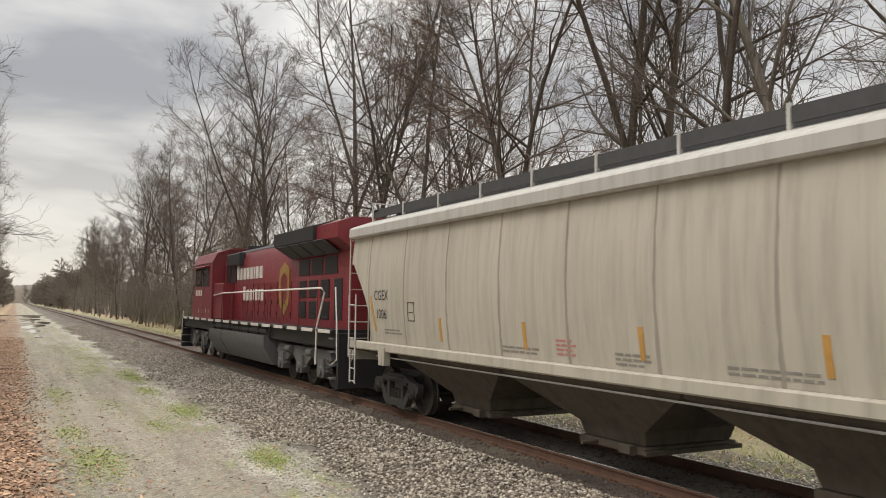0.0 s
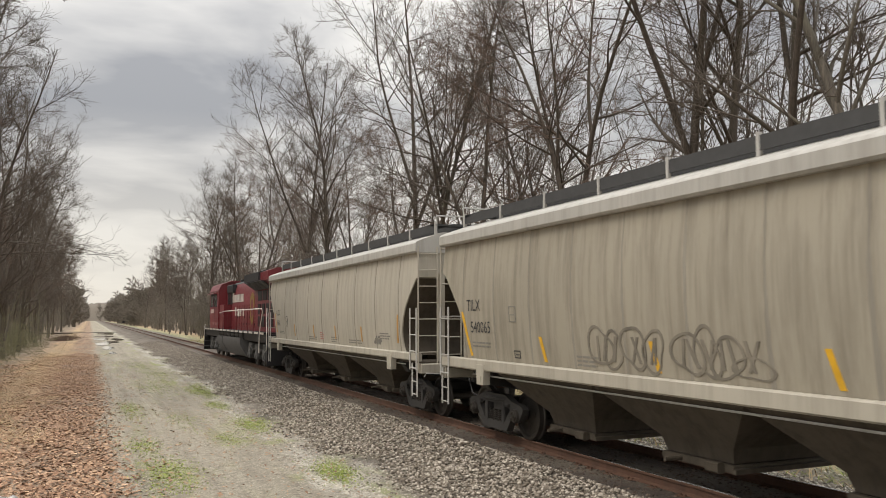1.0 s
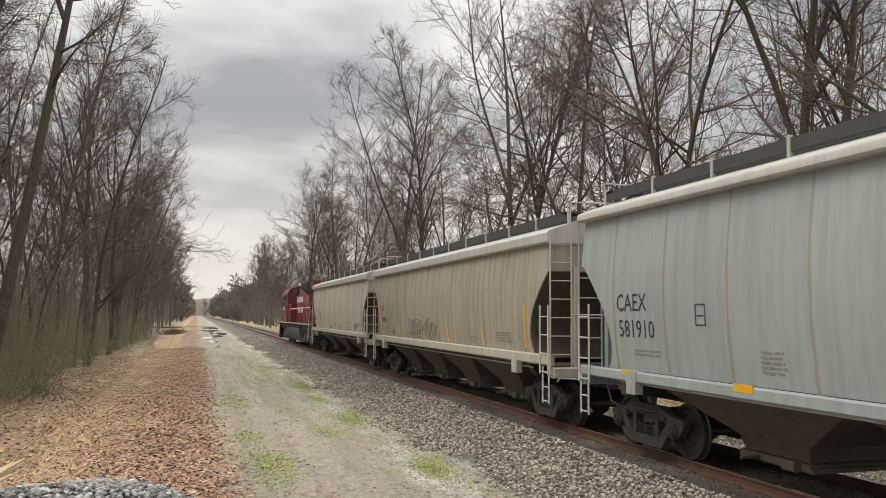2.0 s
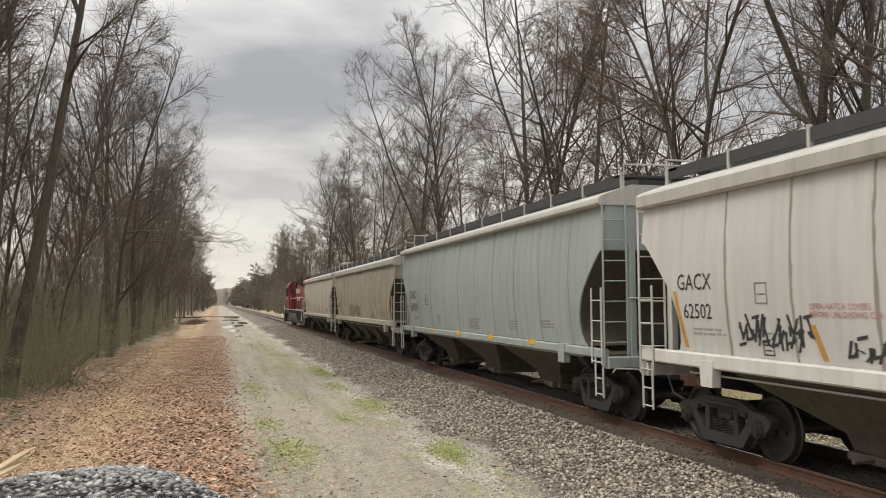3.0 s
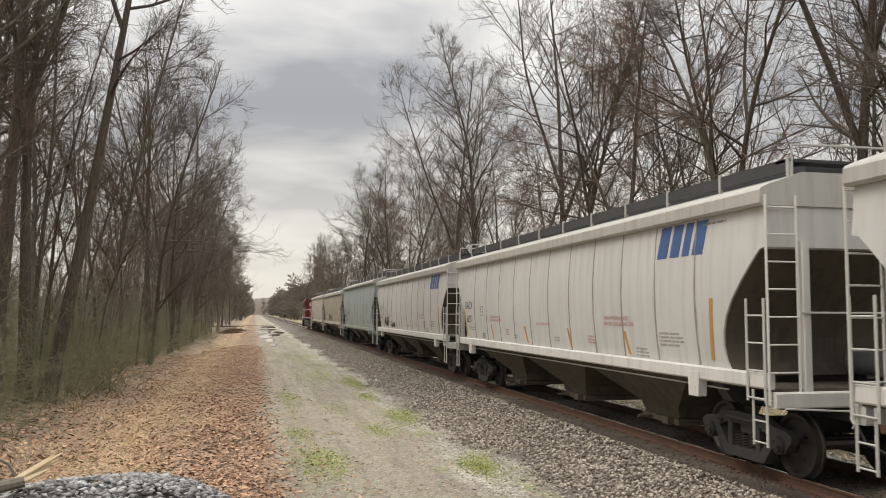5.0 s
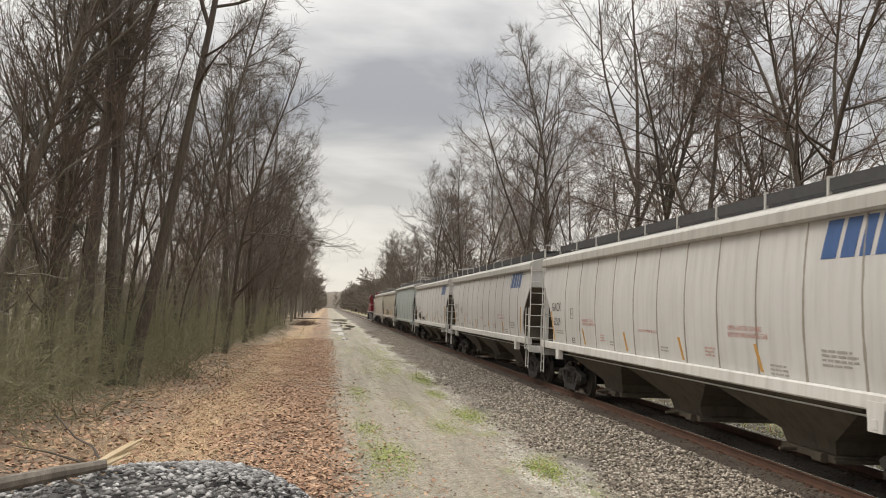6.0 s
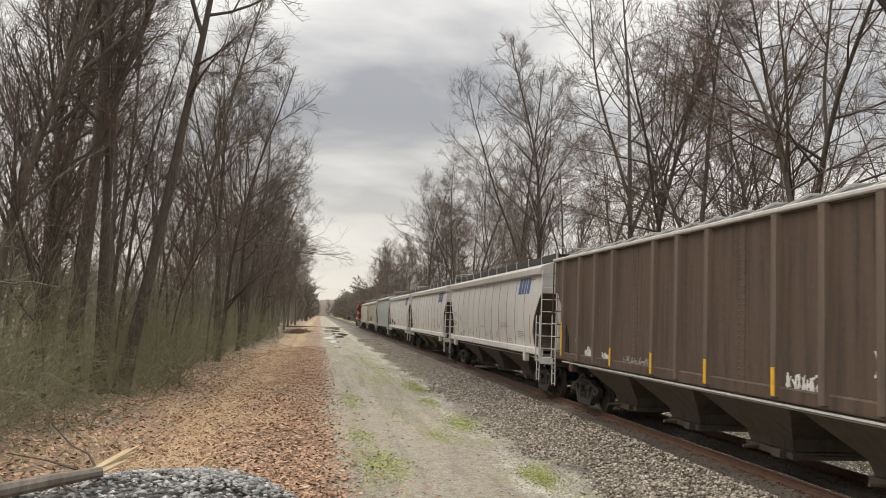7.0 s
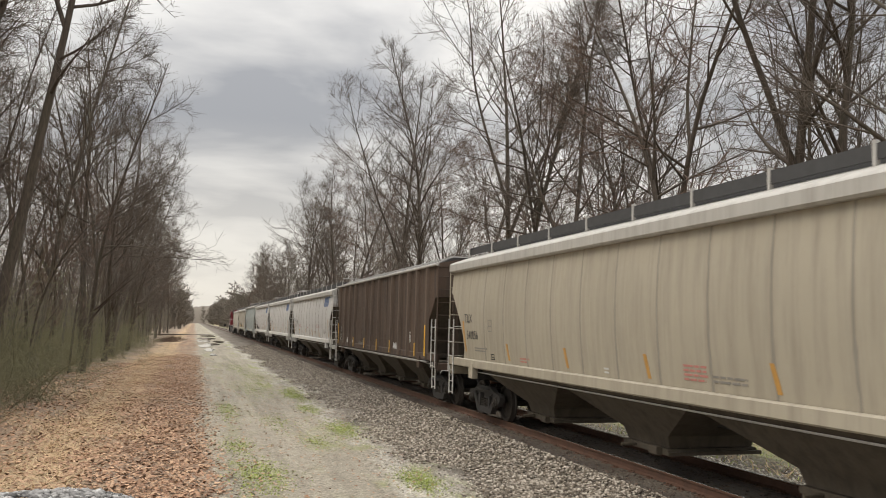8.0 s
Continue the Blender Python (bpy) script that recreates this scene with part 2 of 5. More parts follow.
BALLAST = stones_mat("ballast_stone", (0.055, 0.043, 0.033), (0.52, 0.465, 0.39), (0.24, 0.20, 0.155))
# Rust-stained stone with the train's shade worked into its colour.
BALLAST_RUSTY_SHADE = stones_mat("shaded_rusty_ballast", (0.034, 0.025, 0.020), (0.16, 0.115, 0.086), (0.078, 0.055, 0.041))
CRUSHED = stones_mat("crushed_grey_stone", (0.09, 0.087, 0.084), (0.43, 0.42, 0.405), (0.24, 0.233, 0.225))
PEBBLE = stones_mat("pale_pebble", (0.13, 0.112, 0.088), (0.62, 0.57, 0.48), (0.37, 0.33, 0.268))
LEAF = stones_mat("fallen_leaves", (0.14, 0.074, 0.045), (0.52, 0.35, 0.225), (0.36, 0.21, 0.128))
STRAW = stones_mat("dry_grass_blades", (0.30, 0.20, 0.10), (0.62, 0.48, 0.29), (0.47, 0.35, 0.20))
GREEN = stones_mat("short_green_grass", (0.13, 0.17, 0.03), (0.36, 0.41, 0.11), (0.25, 0.30, 0.065))


def water_build(nt, bsdf):
    bsdf.inputs["Base Color"].default_value = (0.05, 0.045, 0.035, 1)
    bsdf.inputs["Roughness"].default_value = 0.03
    bump(nt, bsdf, noise_fac(nt, coords(nt), 3.0, 2), 0.02, 0.01)


WATER = material("puddle_water", water_build)
SPLIT_WOOD = weathered("fresh_split_wood", (0.74, 0.60, 0.40), (0.50, 0.36, 0.2), 0.7, 0.7, 0.0)


# ---- building blocks ----
class Shape:
    """Collects vertices and faces of one mesh."""

    def __init__(self):
        self.v, self.f = [], []

    def add(self, verts, faces):
        n = len(self.v)
        self.v += [tuple(p) for p in verts]
        self.f += [tuple(i + n for i in face) for face in faces]
        return self

    def prism(self, poly, axis, a, b):
        """A flat outline pushed along an axis from a to b."""
        k = "xyz".index(axis)

        def put(p, s):
            q = list(p)
            q.insert(k, s)
            return q
        n = len(poly)
        verts = [put(p, a) for p in poly] + [put(p, b) for p in poly]
        faces = [tuple(range(n)), tuple(range(2 * n - 1, n - 1, -1))]
        faces += [(i, (i + 1) % n, n + (i + 1) % n, n + i) for i in range(n)]
        return self.add(verts, faces)

    def box(self, x0, x1, y0, y1, z0, z1, c=0.0):
        if not c:
            return self.prism([(y0, z0), (y1, z0), (y1, z1), (y0, z1)], "x", x0, x1)
        spans = {"x": x1 - x0, "y": y1 - y0, "z": z1 - z0}
        axis = max(spans, key=spans.get)
        (a0, a1), (b0, b1), (s, e) = {"x": ((y0, y1), (z0, z1), (x0, x1)), "y": ((x0, x1), (z0, z1), (y0, y1)), "z": ((x0, x1), (y0, y1), (z0, z1))}[axis]
        poly = [(a0 + c, b0), (a1 - c, b0), (a1, b0 + c), (a1, b1 - c), (a1 - c, b1), (a0 + c, b1), (a0, b1 - c), (a0, b0 + c)]
        return self.prism(poly, axis, s, e)

    def tube(self, pts, r, n=6, caps=True):
        pts = [Vector(p) for p in pts]
        rs = r if isinstance(r, (list, tuple)) else [r] * len(pts)
        verts, faces = [], []
        for i, p in enumerate(pts):
            d = (pts[min(i + 1, len(pts) - 1)] - pts[max(i - 1, 0)]).normalized()
            u = d.cross(Vector((0.13, 0.97, 0.2)) if abs(d.z) > 0.8 else Vector((0, 0, 1))).normalized()
            w = d.cross(u)
            for j in range(n):
                t = 2 * math.pi * (j + 0.5) / n
                verts.append(p + (u * math.cos(t) + w * math.sin(t)) * rs[i])
        for i in range(len(pts) - 1):
            for j in range(n):
                a, b = i * n + j, i * n + (j + 1) % n
                faces.append((a, b, b + n, a + n))
        if caps:
            faces += [tuple(range(n)), tuple(range(len(verts) - 1, len(verts) - n - 1, -1))]
        return self.add(verts, faces)

    def loft(self, loops, caps=True):
        n, verts, faces = len(loops[0]), [p for lp in loops for p in lp], []
        for i in range(len(loops) - 1):
            for j in range(n):
                a, b = i * n + j, i * n + (j + 1) % n
                faces.append((a, b, b + n, a + n))
        if caps:
            faces += [tuple(range(n)), tuple(range(len(verts) - 1, len(verts) - n - 1, -1))]
        return self.add(verts, faces)

    def lathe_x(self, profile, n=28, cy=0.0, cz=0.0):
        """A profile of (x, radius) turned round the x axis."""
        loops = []
        for k in range(n):
            t = 2 * math.pi * k / n
            loops.append([(x, cy + r * math.cos(t), cz + r * math.sin(t)) for x, r in profile])
        m = len(profile)
        verts, faces = [p for lp in loops for p in lp], []
        for k in range(n):
            for j in range(m - 1):
                a, b = k * m + j, ((k + 1) % n) * m + j
                faces.append((a, b, b + 1, a + 1))
        return self.add(verts, faces)

    def mesh(self, name, mat, smooth=35):
        me = bpy.data.meshes.new(name)
        me.from_pydata(self.v, [], self.f)
        bm = bmesh.new()
        bm.from_mesh(me)
        bmesh.ops.recalc_face_normals(bm, faces=bm.faces)
        bm.to_mesh(me)
        bm.free()
        me.materials.append(mat)
        me.shade_smooth()
        me.set_sharp_from_angle(angle=radians(smooth))
        return me


def part(name, shape, mat, parent, label="", at=None):
    """One mesh under a thing or a part. shape may be a Shape or a finished mesh."""
    me = shape.mesh(name, mat) if isinstance(shape, Shape) else shape
    ob = new(name, me)
    ob.parent = parent
    if at is not None:
        ob.matrix_basis = at
    return tagged(ob, label) if label else ob


def thing(name, label, category, group="", kind="", at=None):
    ob = new(name)
    ob.empty_display_size = 0.2
    if at is not None:
        ob.matrix_basis = at
    return tagged(ob, label, category, group, kind)


def solid(name, verts, faces, mat, smooth=False):
    """A joined mesh from arrays, all faces of one size."""
    verts, faces = np.asarray(verts, np.float32), np.asarray(faces, np.int32)
    me = bpy.data.meshes.new(name)
    me.vertices.add(len(verts))
    me.vertices.foreach_set("co", verts.ravel())
    k = faces.shape[1]
    me.loops.add(faces.size)
    me.loops.foreach_set("vertex_index", faces.ravel())
    me.polygons.add(len(faces))
    me.polygons.foreach_set("loop_start", np.arange(0, faces.size, k, dtype=np.int32))
    me.polygons.foreach_set("loop_total", np.full(len(faces), k, np.int32))
    if smooth:
        me.polygons.foreach_set("use_smooth", np.ones(len(faces), bool))
    me.update(calc_edges=True)
    me.materials.append(mat)
    return me


# ---- ground ----
def ground_height(x, y):
    x, y = np.asarray(x, float), np.asarray(y, float)
    z = np.interp(x, [-60, -12, -6, -3, -1, 0.4, 0.8, 3.8, 4.4, 5.4, 6.95, 7.2, 9.75, 10.0, 11.6, 13, 16, 22, 60],
                  [-0.9, -0.85, -0.72, -0.6, -0.48, -0.47, -0.5, -0.5, -0.47, -0.40, -0.17, -0.165, -0.165, -0.23, -0.5, -0.55, -0.6, -0.5, -0.3])
    bumpy = np.where((x < -0.2) | (x > 12), 1.0, 0.25)
    return z + bumpy * 0.05 * (np.sin(x * 1.7 + y * 0.31) * np.sin(y * 0.83 - x * 0.4) + 0.6 * np.sin(x * 0.6 + 1.3) * np.sin(y * 0.27)) * np.where((x > 6.9) & (x < 10), 0, 1)


def make_ground():
    xs = np.concatenate([[-900, -300, -100, -50], np.arange(-30, -12, 1.5), np.arange(-12, 14, 0.3), np.arange(14, 30, 1.5), [40, 70, 150, 400, 900]])
    ys = np.concatenate([[-300, -100, -40], np.arange(-20, 6, 1.5), np.arange(6, 46, 0.4), np.arange(46, 120, 1.5), np.arange(120, 400, 10), [450, 550, 700, 1000, 1600, 2600]])
    gx, gy = np.meshgrid(xs, ys)
    gz = ground_height(gx, gy)
    n = len(xs)
    i = np.arange(len(ys) - 1)[:, None] * n + np.arange(n - 1)[None, :]
    faces = np.stack([i, i + 1, i + n + 1, i + n], -1).reshape(-1, 4)
    ob = new("ground", solid("ground", np.stack([gx, gy, gz], -1).reshape(-1, 3), faces, GROUND, True))
    tagged(ob, "level ground with gravel lane, leaf litter, dry grass and ballast", "ground", kind="structure")


make_ground()
rng = np.random.default_rng(7)


def pebbles(name, label, mat, xy, z, size, flat=0.6, category="gravel"):
    """Many angular stones joined into one mesh: squashed, jittered octahedra."""
    n = len(xy)
    base = np.array([(1, 0, 0), (0, 1, 0), (-1, 0, 0), (0, -1, 0), (0, 0, 1), (0, 0, -1)], float)
    tri = np.array([(0, 1, 4), (1, 2, 4), (2, 3, 4), (3, 0, 4), (1, 0, 5), (2, 1, 5), (3, 2, 5), (0, 3, 5)])
    v = base[None] * (1 + 0.5 * (rng.random((n, 6, 3)) - 0.5))
    v += 0.35 * (rng.random((n, 6, 3)) - 0.5)
    s = size * (0.55 + 0.9 * rng.random(n) ** 1.5)
    v = v * s[:, None, None] * np.array([1, 0.8, flat])
    a, b = rng.random(n) * 6.283, (rng.random(n) - 0.5) * 1.4
    ca, sa, cb, sb = np.cos(a)[:, None], np.sin(a)[:, None], np.cos(b)[:, None], np.sin(b)[:, None]
    y1, z1 = v[..., 1] * cb - v[..., 2] * sb, v[..., 1] * sb + v[..., 2] * cb
    x2, y2 = v[..., 0] * ca - y1 * sa, v[..., 0] * sa + y1 * ca
    out = np.stack([x2 + xy[:, :1], y2 + xy[:, 1:], z1 + (np.asarray(z) + s * 0.15)[:, None]], -1)
    faces = (tri[None] + 6 * np.arange(n)[:, None, None]).reshape(-1, 3)
    return tagged(new(name, solid(name, out.reshape(-1, 3), faces, mat)), label, category, kind="stuff")


def flakes(name, label, mat, xy, z, length, width, up, category):
    """Many small bent blades or leaves, each two faces over a fold."""
    n = len(xy)
    a = rng.random(n) * 6.283
    d = np.stack([np.cos(a), np.sin(a), 0 * a], -1)
    side = np.stack([-np.sin(a), np.cos(a), 0 * a], -1)
    l = (length * (0.5 + rng.random(n)))[:, None]
    w = (width * (0.6 + 0.8 * rng.random(n)))[:, None]
    lift = (up * (0.3 + rng.random(n)))[:, None] * np.array([0, 0, 1.0])
    p = np.stack([xy[:, 0], xy[:, 1], z], -1)
    tilt = ((rng.random(n) - 0.5) * 0.8)[:, None] * np.array([0, 0, 1.0])
    v = np.stack([p - side * w * 0.5, p + side * w * 0.5 + tilt * w, p + d * l * 0.5 + lift * 0.7 + side * w * 0.45 + tilt * w, p + d * l * 0.5 + lift * 0.7 - side * w * 0.45,
                  p + d * l + lift], 1)
    k = 5 * np.arange(n)[:, None]
    faces = np.concatenate([k + [0, 1, 2], k + [0, 2, 3], k + [3, 2, 4]], 0)
    return tagged(new(name, solid(name, v.reshape(-1, 3), faces, mat)), label, category, kind="stuff")


def spread(n, x0, x1, y0, y1, power=1.7):
    """Points over a strip, denser near y0."""
    y = y0 + (y1 - y0) * rng.random(n) ** power
    return np.stack([x0 + (x1 - x0) * rng.random(n), y], -1)


def lay_ground_cover():
    p = spread(54000, 4.2, 7.0, 7.5, 95, 2.3)
    p = p[p[:, 0] > 4.75 + 0.35 * np.sin(p[:, 1] * 0.55) + 0.25 * np.sin(p[:, 1] * 1.7 + 1) + rng.normal(0, 0.18, len(p))]
    pebbles("ballast", "grey-brown crushed stone ballast beside the rails", BALLAST, p, ground_height(p[:, 0], p[:, 1]) + 0.01, 0.036)
    p = spread(13000, 6.75, 9.9, 6.0, 50, 1.8)
    pebbles("ballast", "rust-stained stone between and beside the rails, darkened for train shade", BALLAST_RUSTY_SHADE, p, ground_height(p[:, 0], p[:, 1]) - 0.01, 0.032)
    p = spread(6000, 9.9, 12.6, 5, 50, 1.5)
    pebbles("ballast", "pale stone ballast on the far shoulder", PEBBLE, p, ground_height(p[:, 0], p[:, 1]), 0.036)
    p = spread(9000, 0.4, 4.7, 9, 40, 2.0)
    pebbles("lane_gravel", "small pale gravel pressed into the lane", PEBBLE, p, ground_height(p[:, 0], p[:, 1]) - 0.004, 0.015, 0.5)
    p = spread(13000, 3.0, 5.9, 9.5, 50, 2.0)
    p = p[rng.random(len(p)) < np.exp(-((p[:, 0] - 4.5) / 0.75) ** 2)]
    pebbles("lane_gravel", "loose whitish gravel at the lane edge", PEBBLE, p, ground_height(p[:, 0], p[:, 1]), 0.024, 0.6)
    p = spread(2600, 0.4, 4.6, 9, 45, 1.8)
    flakes("fallen_leaves", "scattered dark leaf scraps on the lane", LEAF, p, ground_height(p[:, 0], p[:, 1]) + 0.008, 0.05, 0.035, 0.015, "leaves")
    p = spread(62000, -3.6, 2.2, 9, 70, 2.0)
    keep = rng.random(len(p)) < np.clip(1.1 - np.abs(p[:, 0] + 0.8) * 0.28, 0.12, 1) * np.clip(1.0 - (p[:, 0] - 0.25) / 0.7, 0.07, 1)
    p = p[keep]
    flakes("fallen_leaves", "red-brown fallen leaves covering the verge", LEAF, p, ground_height(p[:, 0], p[:, 1]) + 0.01, 0.075, 0.05, 0.025, "leaves")
    p = spread(24000, -14, -3.2, 10, 60, 1.7)
    flakes("fallen_leaves", "dull brown leaves on the wood floor", LEAF, p, ground_height(p[:, 0], p[:, 1]) + 0.012, 0.10, 0.07, 0.035, "leaves")
    p = spread(22000, -6.0, -1.0, 10, 75, 1.8)
    keep = np.sin(p[:, 0] * 1.9 + 1) + np.sin(p[:, 1] * 0.7 + p[:, 0]) > -0.5
    p = p[keep]
    flakes("dry_grass", "flattened straw-coloured dry grass on the verge", STRAW, p, ground_height(p[:, 0], p[:, 1]), 0.22, 0.010, 0.09, "grass")
    # green tufts on the lane: centre x, y, half width, half length, count
    tufts = [(4.1, 14.6, 0.28, 0.9, 1500), (4.0, 22.2, 0.42, 1.6, 1900), (3.8, 27.5, 0.3, 1.2, 700), (3.98, 33.0, 0.35, 2.6, 1800), (1.35, 15.8, 0.45, 1.6, 1700),
             (1.1, 19.5, 0.35, 1.3, 700), (2.6, 36, 0.7, 4, 1200), (3.3, 44, 0.8, 5, 1600), (1.2, 27, 0.3, 2.5, 600), (2.7, 52, 0.8, 6, 1300), (3.0, 20, 0.3, 1.0, 400), (2.4, 24, 0.4, 2, 400)]
    pts = np.concatenate([np.stack([cx + hx * rng.normal(0, 0.62, n), cy + hy * rng.normal(0, 0.62, n)], -1) for cx, cy, hx, hy, n in tufts])
    flakes("green_grass", "short bright green grass tufts along the lane", GREEN, pts, ground_height(pts[:, 0], pts[:, 1]), 0.05, 0.016, 0.022, "grass")
    p = spread(16000, 11.0, 16.5, 6, 110, 1.4)
    flakes("verge_grass", "thin yellow-green grass beyond the rails", GREEN, p[:9000], ground_height(p[:9000, 0], p[:9000, 1]), 0.14, 0.016, 0.08, "grass")
    flakes("verge_grass", "dry straw grass beyond the rails", STRAW, p[9000:], ground_height(p[9000:, 0], p[9000:, 1]), 0.25, 0.016, 0.14, "grass")


lay_ground_cover()


def puddle(cx, cy, rx, ry, seed):
    r = random.Random(seed)
    pts = []
    for k in range(22):
        t = 2 * math.pi * k / 22
        f = 0.75 + 0.4 * r.random()
        pts.append((cx + rx * f * math.cos(t), cy + ry * f * math.sin(t)))
    z = float(ground_height(cx, cy)) + 0.03
    s = Shape().prism(pts, "z", z - 0.05, z)
    tagged(new("puddle", s.mesh("puddle", WATER)), "shallow rain puddle reflecting the pale sky on the lane", "puddle", "puddles on the lane", "structure")


for spec in ((1.6, 84, 0.55, 5, 1), (1.3, 97, 0.8, 5, 2), (2.3, 104, 1.0, 4, 3), (3.4, 117, 0.9, 6, 4), (1.4, 120, 1.0, 7, 5), (2.0, 137, 1.4, 7, 6), (1.7, 72, 0.3, 2.5, 7), (2.6, 160, 1.6, 9, 8)):
    puddle(*spec)


# ---- track ----
def make_track():
    track = thing("railway_track", "single rusty rail track on wooden sleepers in ballast", "track", kind="structure")
    prof = [(-0.07, -0.17), (0.07, -0.17), (0.07, -0.155), (0.012, -0.13), (0.012, -0.045), (0.036, -0.035), (0.036, -0.008), (0.028, -0.001), (-0.028, -0.001),
            (-0.036, -0.008), (-0.036, -0.035), (-0.012, -0.045), (-0.012, -0.13), (-0.07, -0.155)]
    for x in (TRACK_X - 0.7525, TRACK_X + 0.7525):
        rail = part("rail", Shape().prism([(x + a, b) for a, b in prof], "y", -80, 1500), RAIL_RUST, track)
        part("running_surface", Shape().prism([(x - 0.024, -0.002), (x + 0.024, -0.002), (x + 0.021, 0.002), (x - 0.021, 0.002)], "y", -80, 1500), RAIL_TOP, rail, "wheel-polished bright rail head")
    tie = Shape().box(TRACK_X - 1.3, TRACK_X + 1.3, -0.115, 0.115, -0.33, -0.172, 0.012).mesh("sleeper", TIE_WOOD)
    plate = Shape()
    for x in (TRACK_X - 0.7525, TRACK_X + 0.7525):
        plate.box(x - 0.17, x + 0.17, -0.09, 0.09, -0.172, -0.16)
        for dx in (-0.1, 0.1):
            for dy in (-0.05, 0.05):
                plate.box(x + dx - 0.014, x + dx + 0.014, dy - 0.014, dy + 0.014, -0.162, -0.135)
    plate = plate.mesh("tie_plate", RAIL_RUST)
    for k in range(140):
        at = pose(random.uniform(-0.04, 0.04), 3 + k * 0.535, 0, 0, 0, random.uniform(-0.8, 0.8))
        s = part("sleeper", tie, None, track, at=at)
        if k < 90:
            part("tie_plate", plate, None, s)
    far = Shape()
    for k in range(260):
        y = 78 + k * 0.535
        far.box(TRACK_X - 1.3, TRACK_X + 1.3, y - 0.11, y + 0.11, -0.33, -0.172)
    tagged(part("far_sleepers", far, TIE_WOOD, track), kind="stuff")


make_track()


# ---- railway vehicles ----
SPEED, GAIN = 16.55, 0.12     # metres a second at the start, and its growth


def run(t):
    return SPEED * t + GAIN * t * t / 2


ROLLING = []      # vehicles with their first place
WHEELS = []       # wheelsets with place and radius

CAST = {}


def truck_meshes():
    """The cast parts of a freight truck, built once."""
    bol = Shape().box(-1.0, 1.0, -0.17, 0.17, 0.50, 0.74, 0.03)
    bol.tube([(0, 0, 0.74), (0, 0, 0.92)], 0.19, 14)
    CAST["bolster"] = bol.mesh("bolster", DARK_STEEL)
    fr = Shape()
    x0, x1 = 0.93, 1.07
    top = [(-1.13, 0.5), (-1.16, 0.6), (-1.05, 0.67), (-0.75, 0.7), (-0.45, 0.82), (0.45, 0.82), (0.75, 0.7), (1.05, 0.67), (1.16, 0.6), (1.13, 0.5), (0.72, 0.53), (0.44, 0.64), (-0.44, 0.64), (-0.72, 0.53)]
    low = [(-0.84, 0.56), (-0.66, 0.56), (-0.42, 0.29), (0.42, 0.29), (0.66, 0.56), (0.84, 0.56), (0.5, 0.13), (-0.5, 0.13)]
    fr.prism(top, "x", x0, x1).prism(low, "x", x0, x1)
    for s in (-1, 1):
        fr.box(x0 - 0.01, x1 + 0.01, s * 0.36 - 0.055, s * 0.36 + 0.055, 0.26, 0.68, 0.015)
        fr.prism([(s * 0.8, 0.36), (s * 1.0, 0.36), (s * 1.12, 0.52), (s * 0.7, 0.55)], "x", x0, x1)
        fr.box(x1 - 0.01, x1 + 0.05, s * 0.6 - 0.06, s * 0.6 + 0.06, 0.6, 0.66, 0.01)
    fr.tube([(x1 - 0.02, -0.45, 0.73), (x1 + 0.05, -0.3, 0.73), (x1 + 0.05, 0.3, 0.73), (x1 - 0.02, 0.45, 0.73)], 0.03, 6)
    CAST["side_frame"] = fr.mesh("side_frame", DARK_STEEL)
    cap = Shape().lathe_x([(1.0, 0.0), (1.0, 0.13), (1.1, 0.13), (1.12, 0.12), (1.12, 0.10), (1.15, 0.09), (1.15, 0.0)], 16)
    for k in range(3):
        t = 2.09 * k
        cap.lathe_x([(1.15, 0.0), (1.15, 0.022), (1.175, 0.018), (1.175, 0.0)], 6, 0.06 * math.cos(t), 0.06 * math.sin(t))
    CAST["bearing_cap"] = cap.mesh("bearing_cap", WHEEL_STEEL)
    sp = Shape()
    for k in range(3):
        y = -0.19 + 0.19 * k
        pts = [(1.0 + 0.065 * math.cos(t), y + 0.065 * math.sin(t), 0.30 + 0.2 * t / 31.4) for t in np.linspace(0, 31.4, 46)]
        sp.tube(pts, 0.014, 4)
    CAST["spring_nest"] = sp.mesh("spring_nest", WHEEL_STEEL)
    ws = Shape()
    r = 0.457
    for s in (-1, 1):
        prof = [(0.66, 0.0), (0.66, 0.13), (0.70, 0.15), (0.735, 0.30), (0.70, 0.37), (0.675, 0.40), (0.675, 0.482), (0.71, 0.485), (0.725, r + 0.006), (0.81, r - 0.006), (0.815, 0.40),
                (0.77, 0.36), (0.775, 0.25), (0.80, 0.15), (0.83, 0.12), (0.83, 0.0)]
        ws.lathe_x([(s * a, b) for a, b in prof], 30)
        for k in range(4):
            t = 1.571 * k
            ws.lathe_x([(s * 0.775, 0.0), (s * 0.775, 0.03), (s * 0.79, 0.03), (s * 0.79, 0.0)], 6, 0.22 * math.cos(t), 0.22 * math.sin(t))
    ws.tube([(-1.1, 0, 0), (1.1, 0, 0)], 0.085, 10)
    CAST["wheelset"] = ws.mesh("wheelset", WHEEL_STEEL)
    tr = Shape()
    for s in (-1, 1):
        tr.lathe_x([(s * 0.735, r + 0.006), (s * 0.806, r - 0.003)], 30)
    CAST["tread"] = tr.mesh("tread", TREAD)
    shoe = Shape().prism([(-0.40, 0.36), (-0.34, 0.30), (-0.36, 0.62), (-0.42, 0.66)], "x", 0.70, 0.80)
    shoe.box(-0.9, 0.9, -0.40, -0.34, 0.40, 0.48, 0.01)
    CAST["brake_beam"] = shoe.mesh("brake_beam", DARK_STEEL)


truck_meshes()


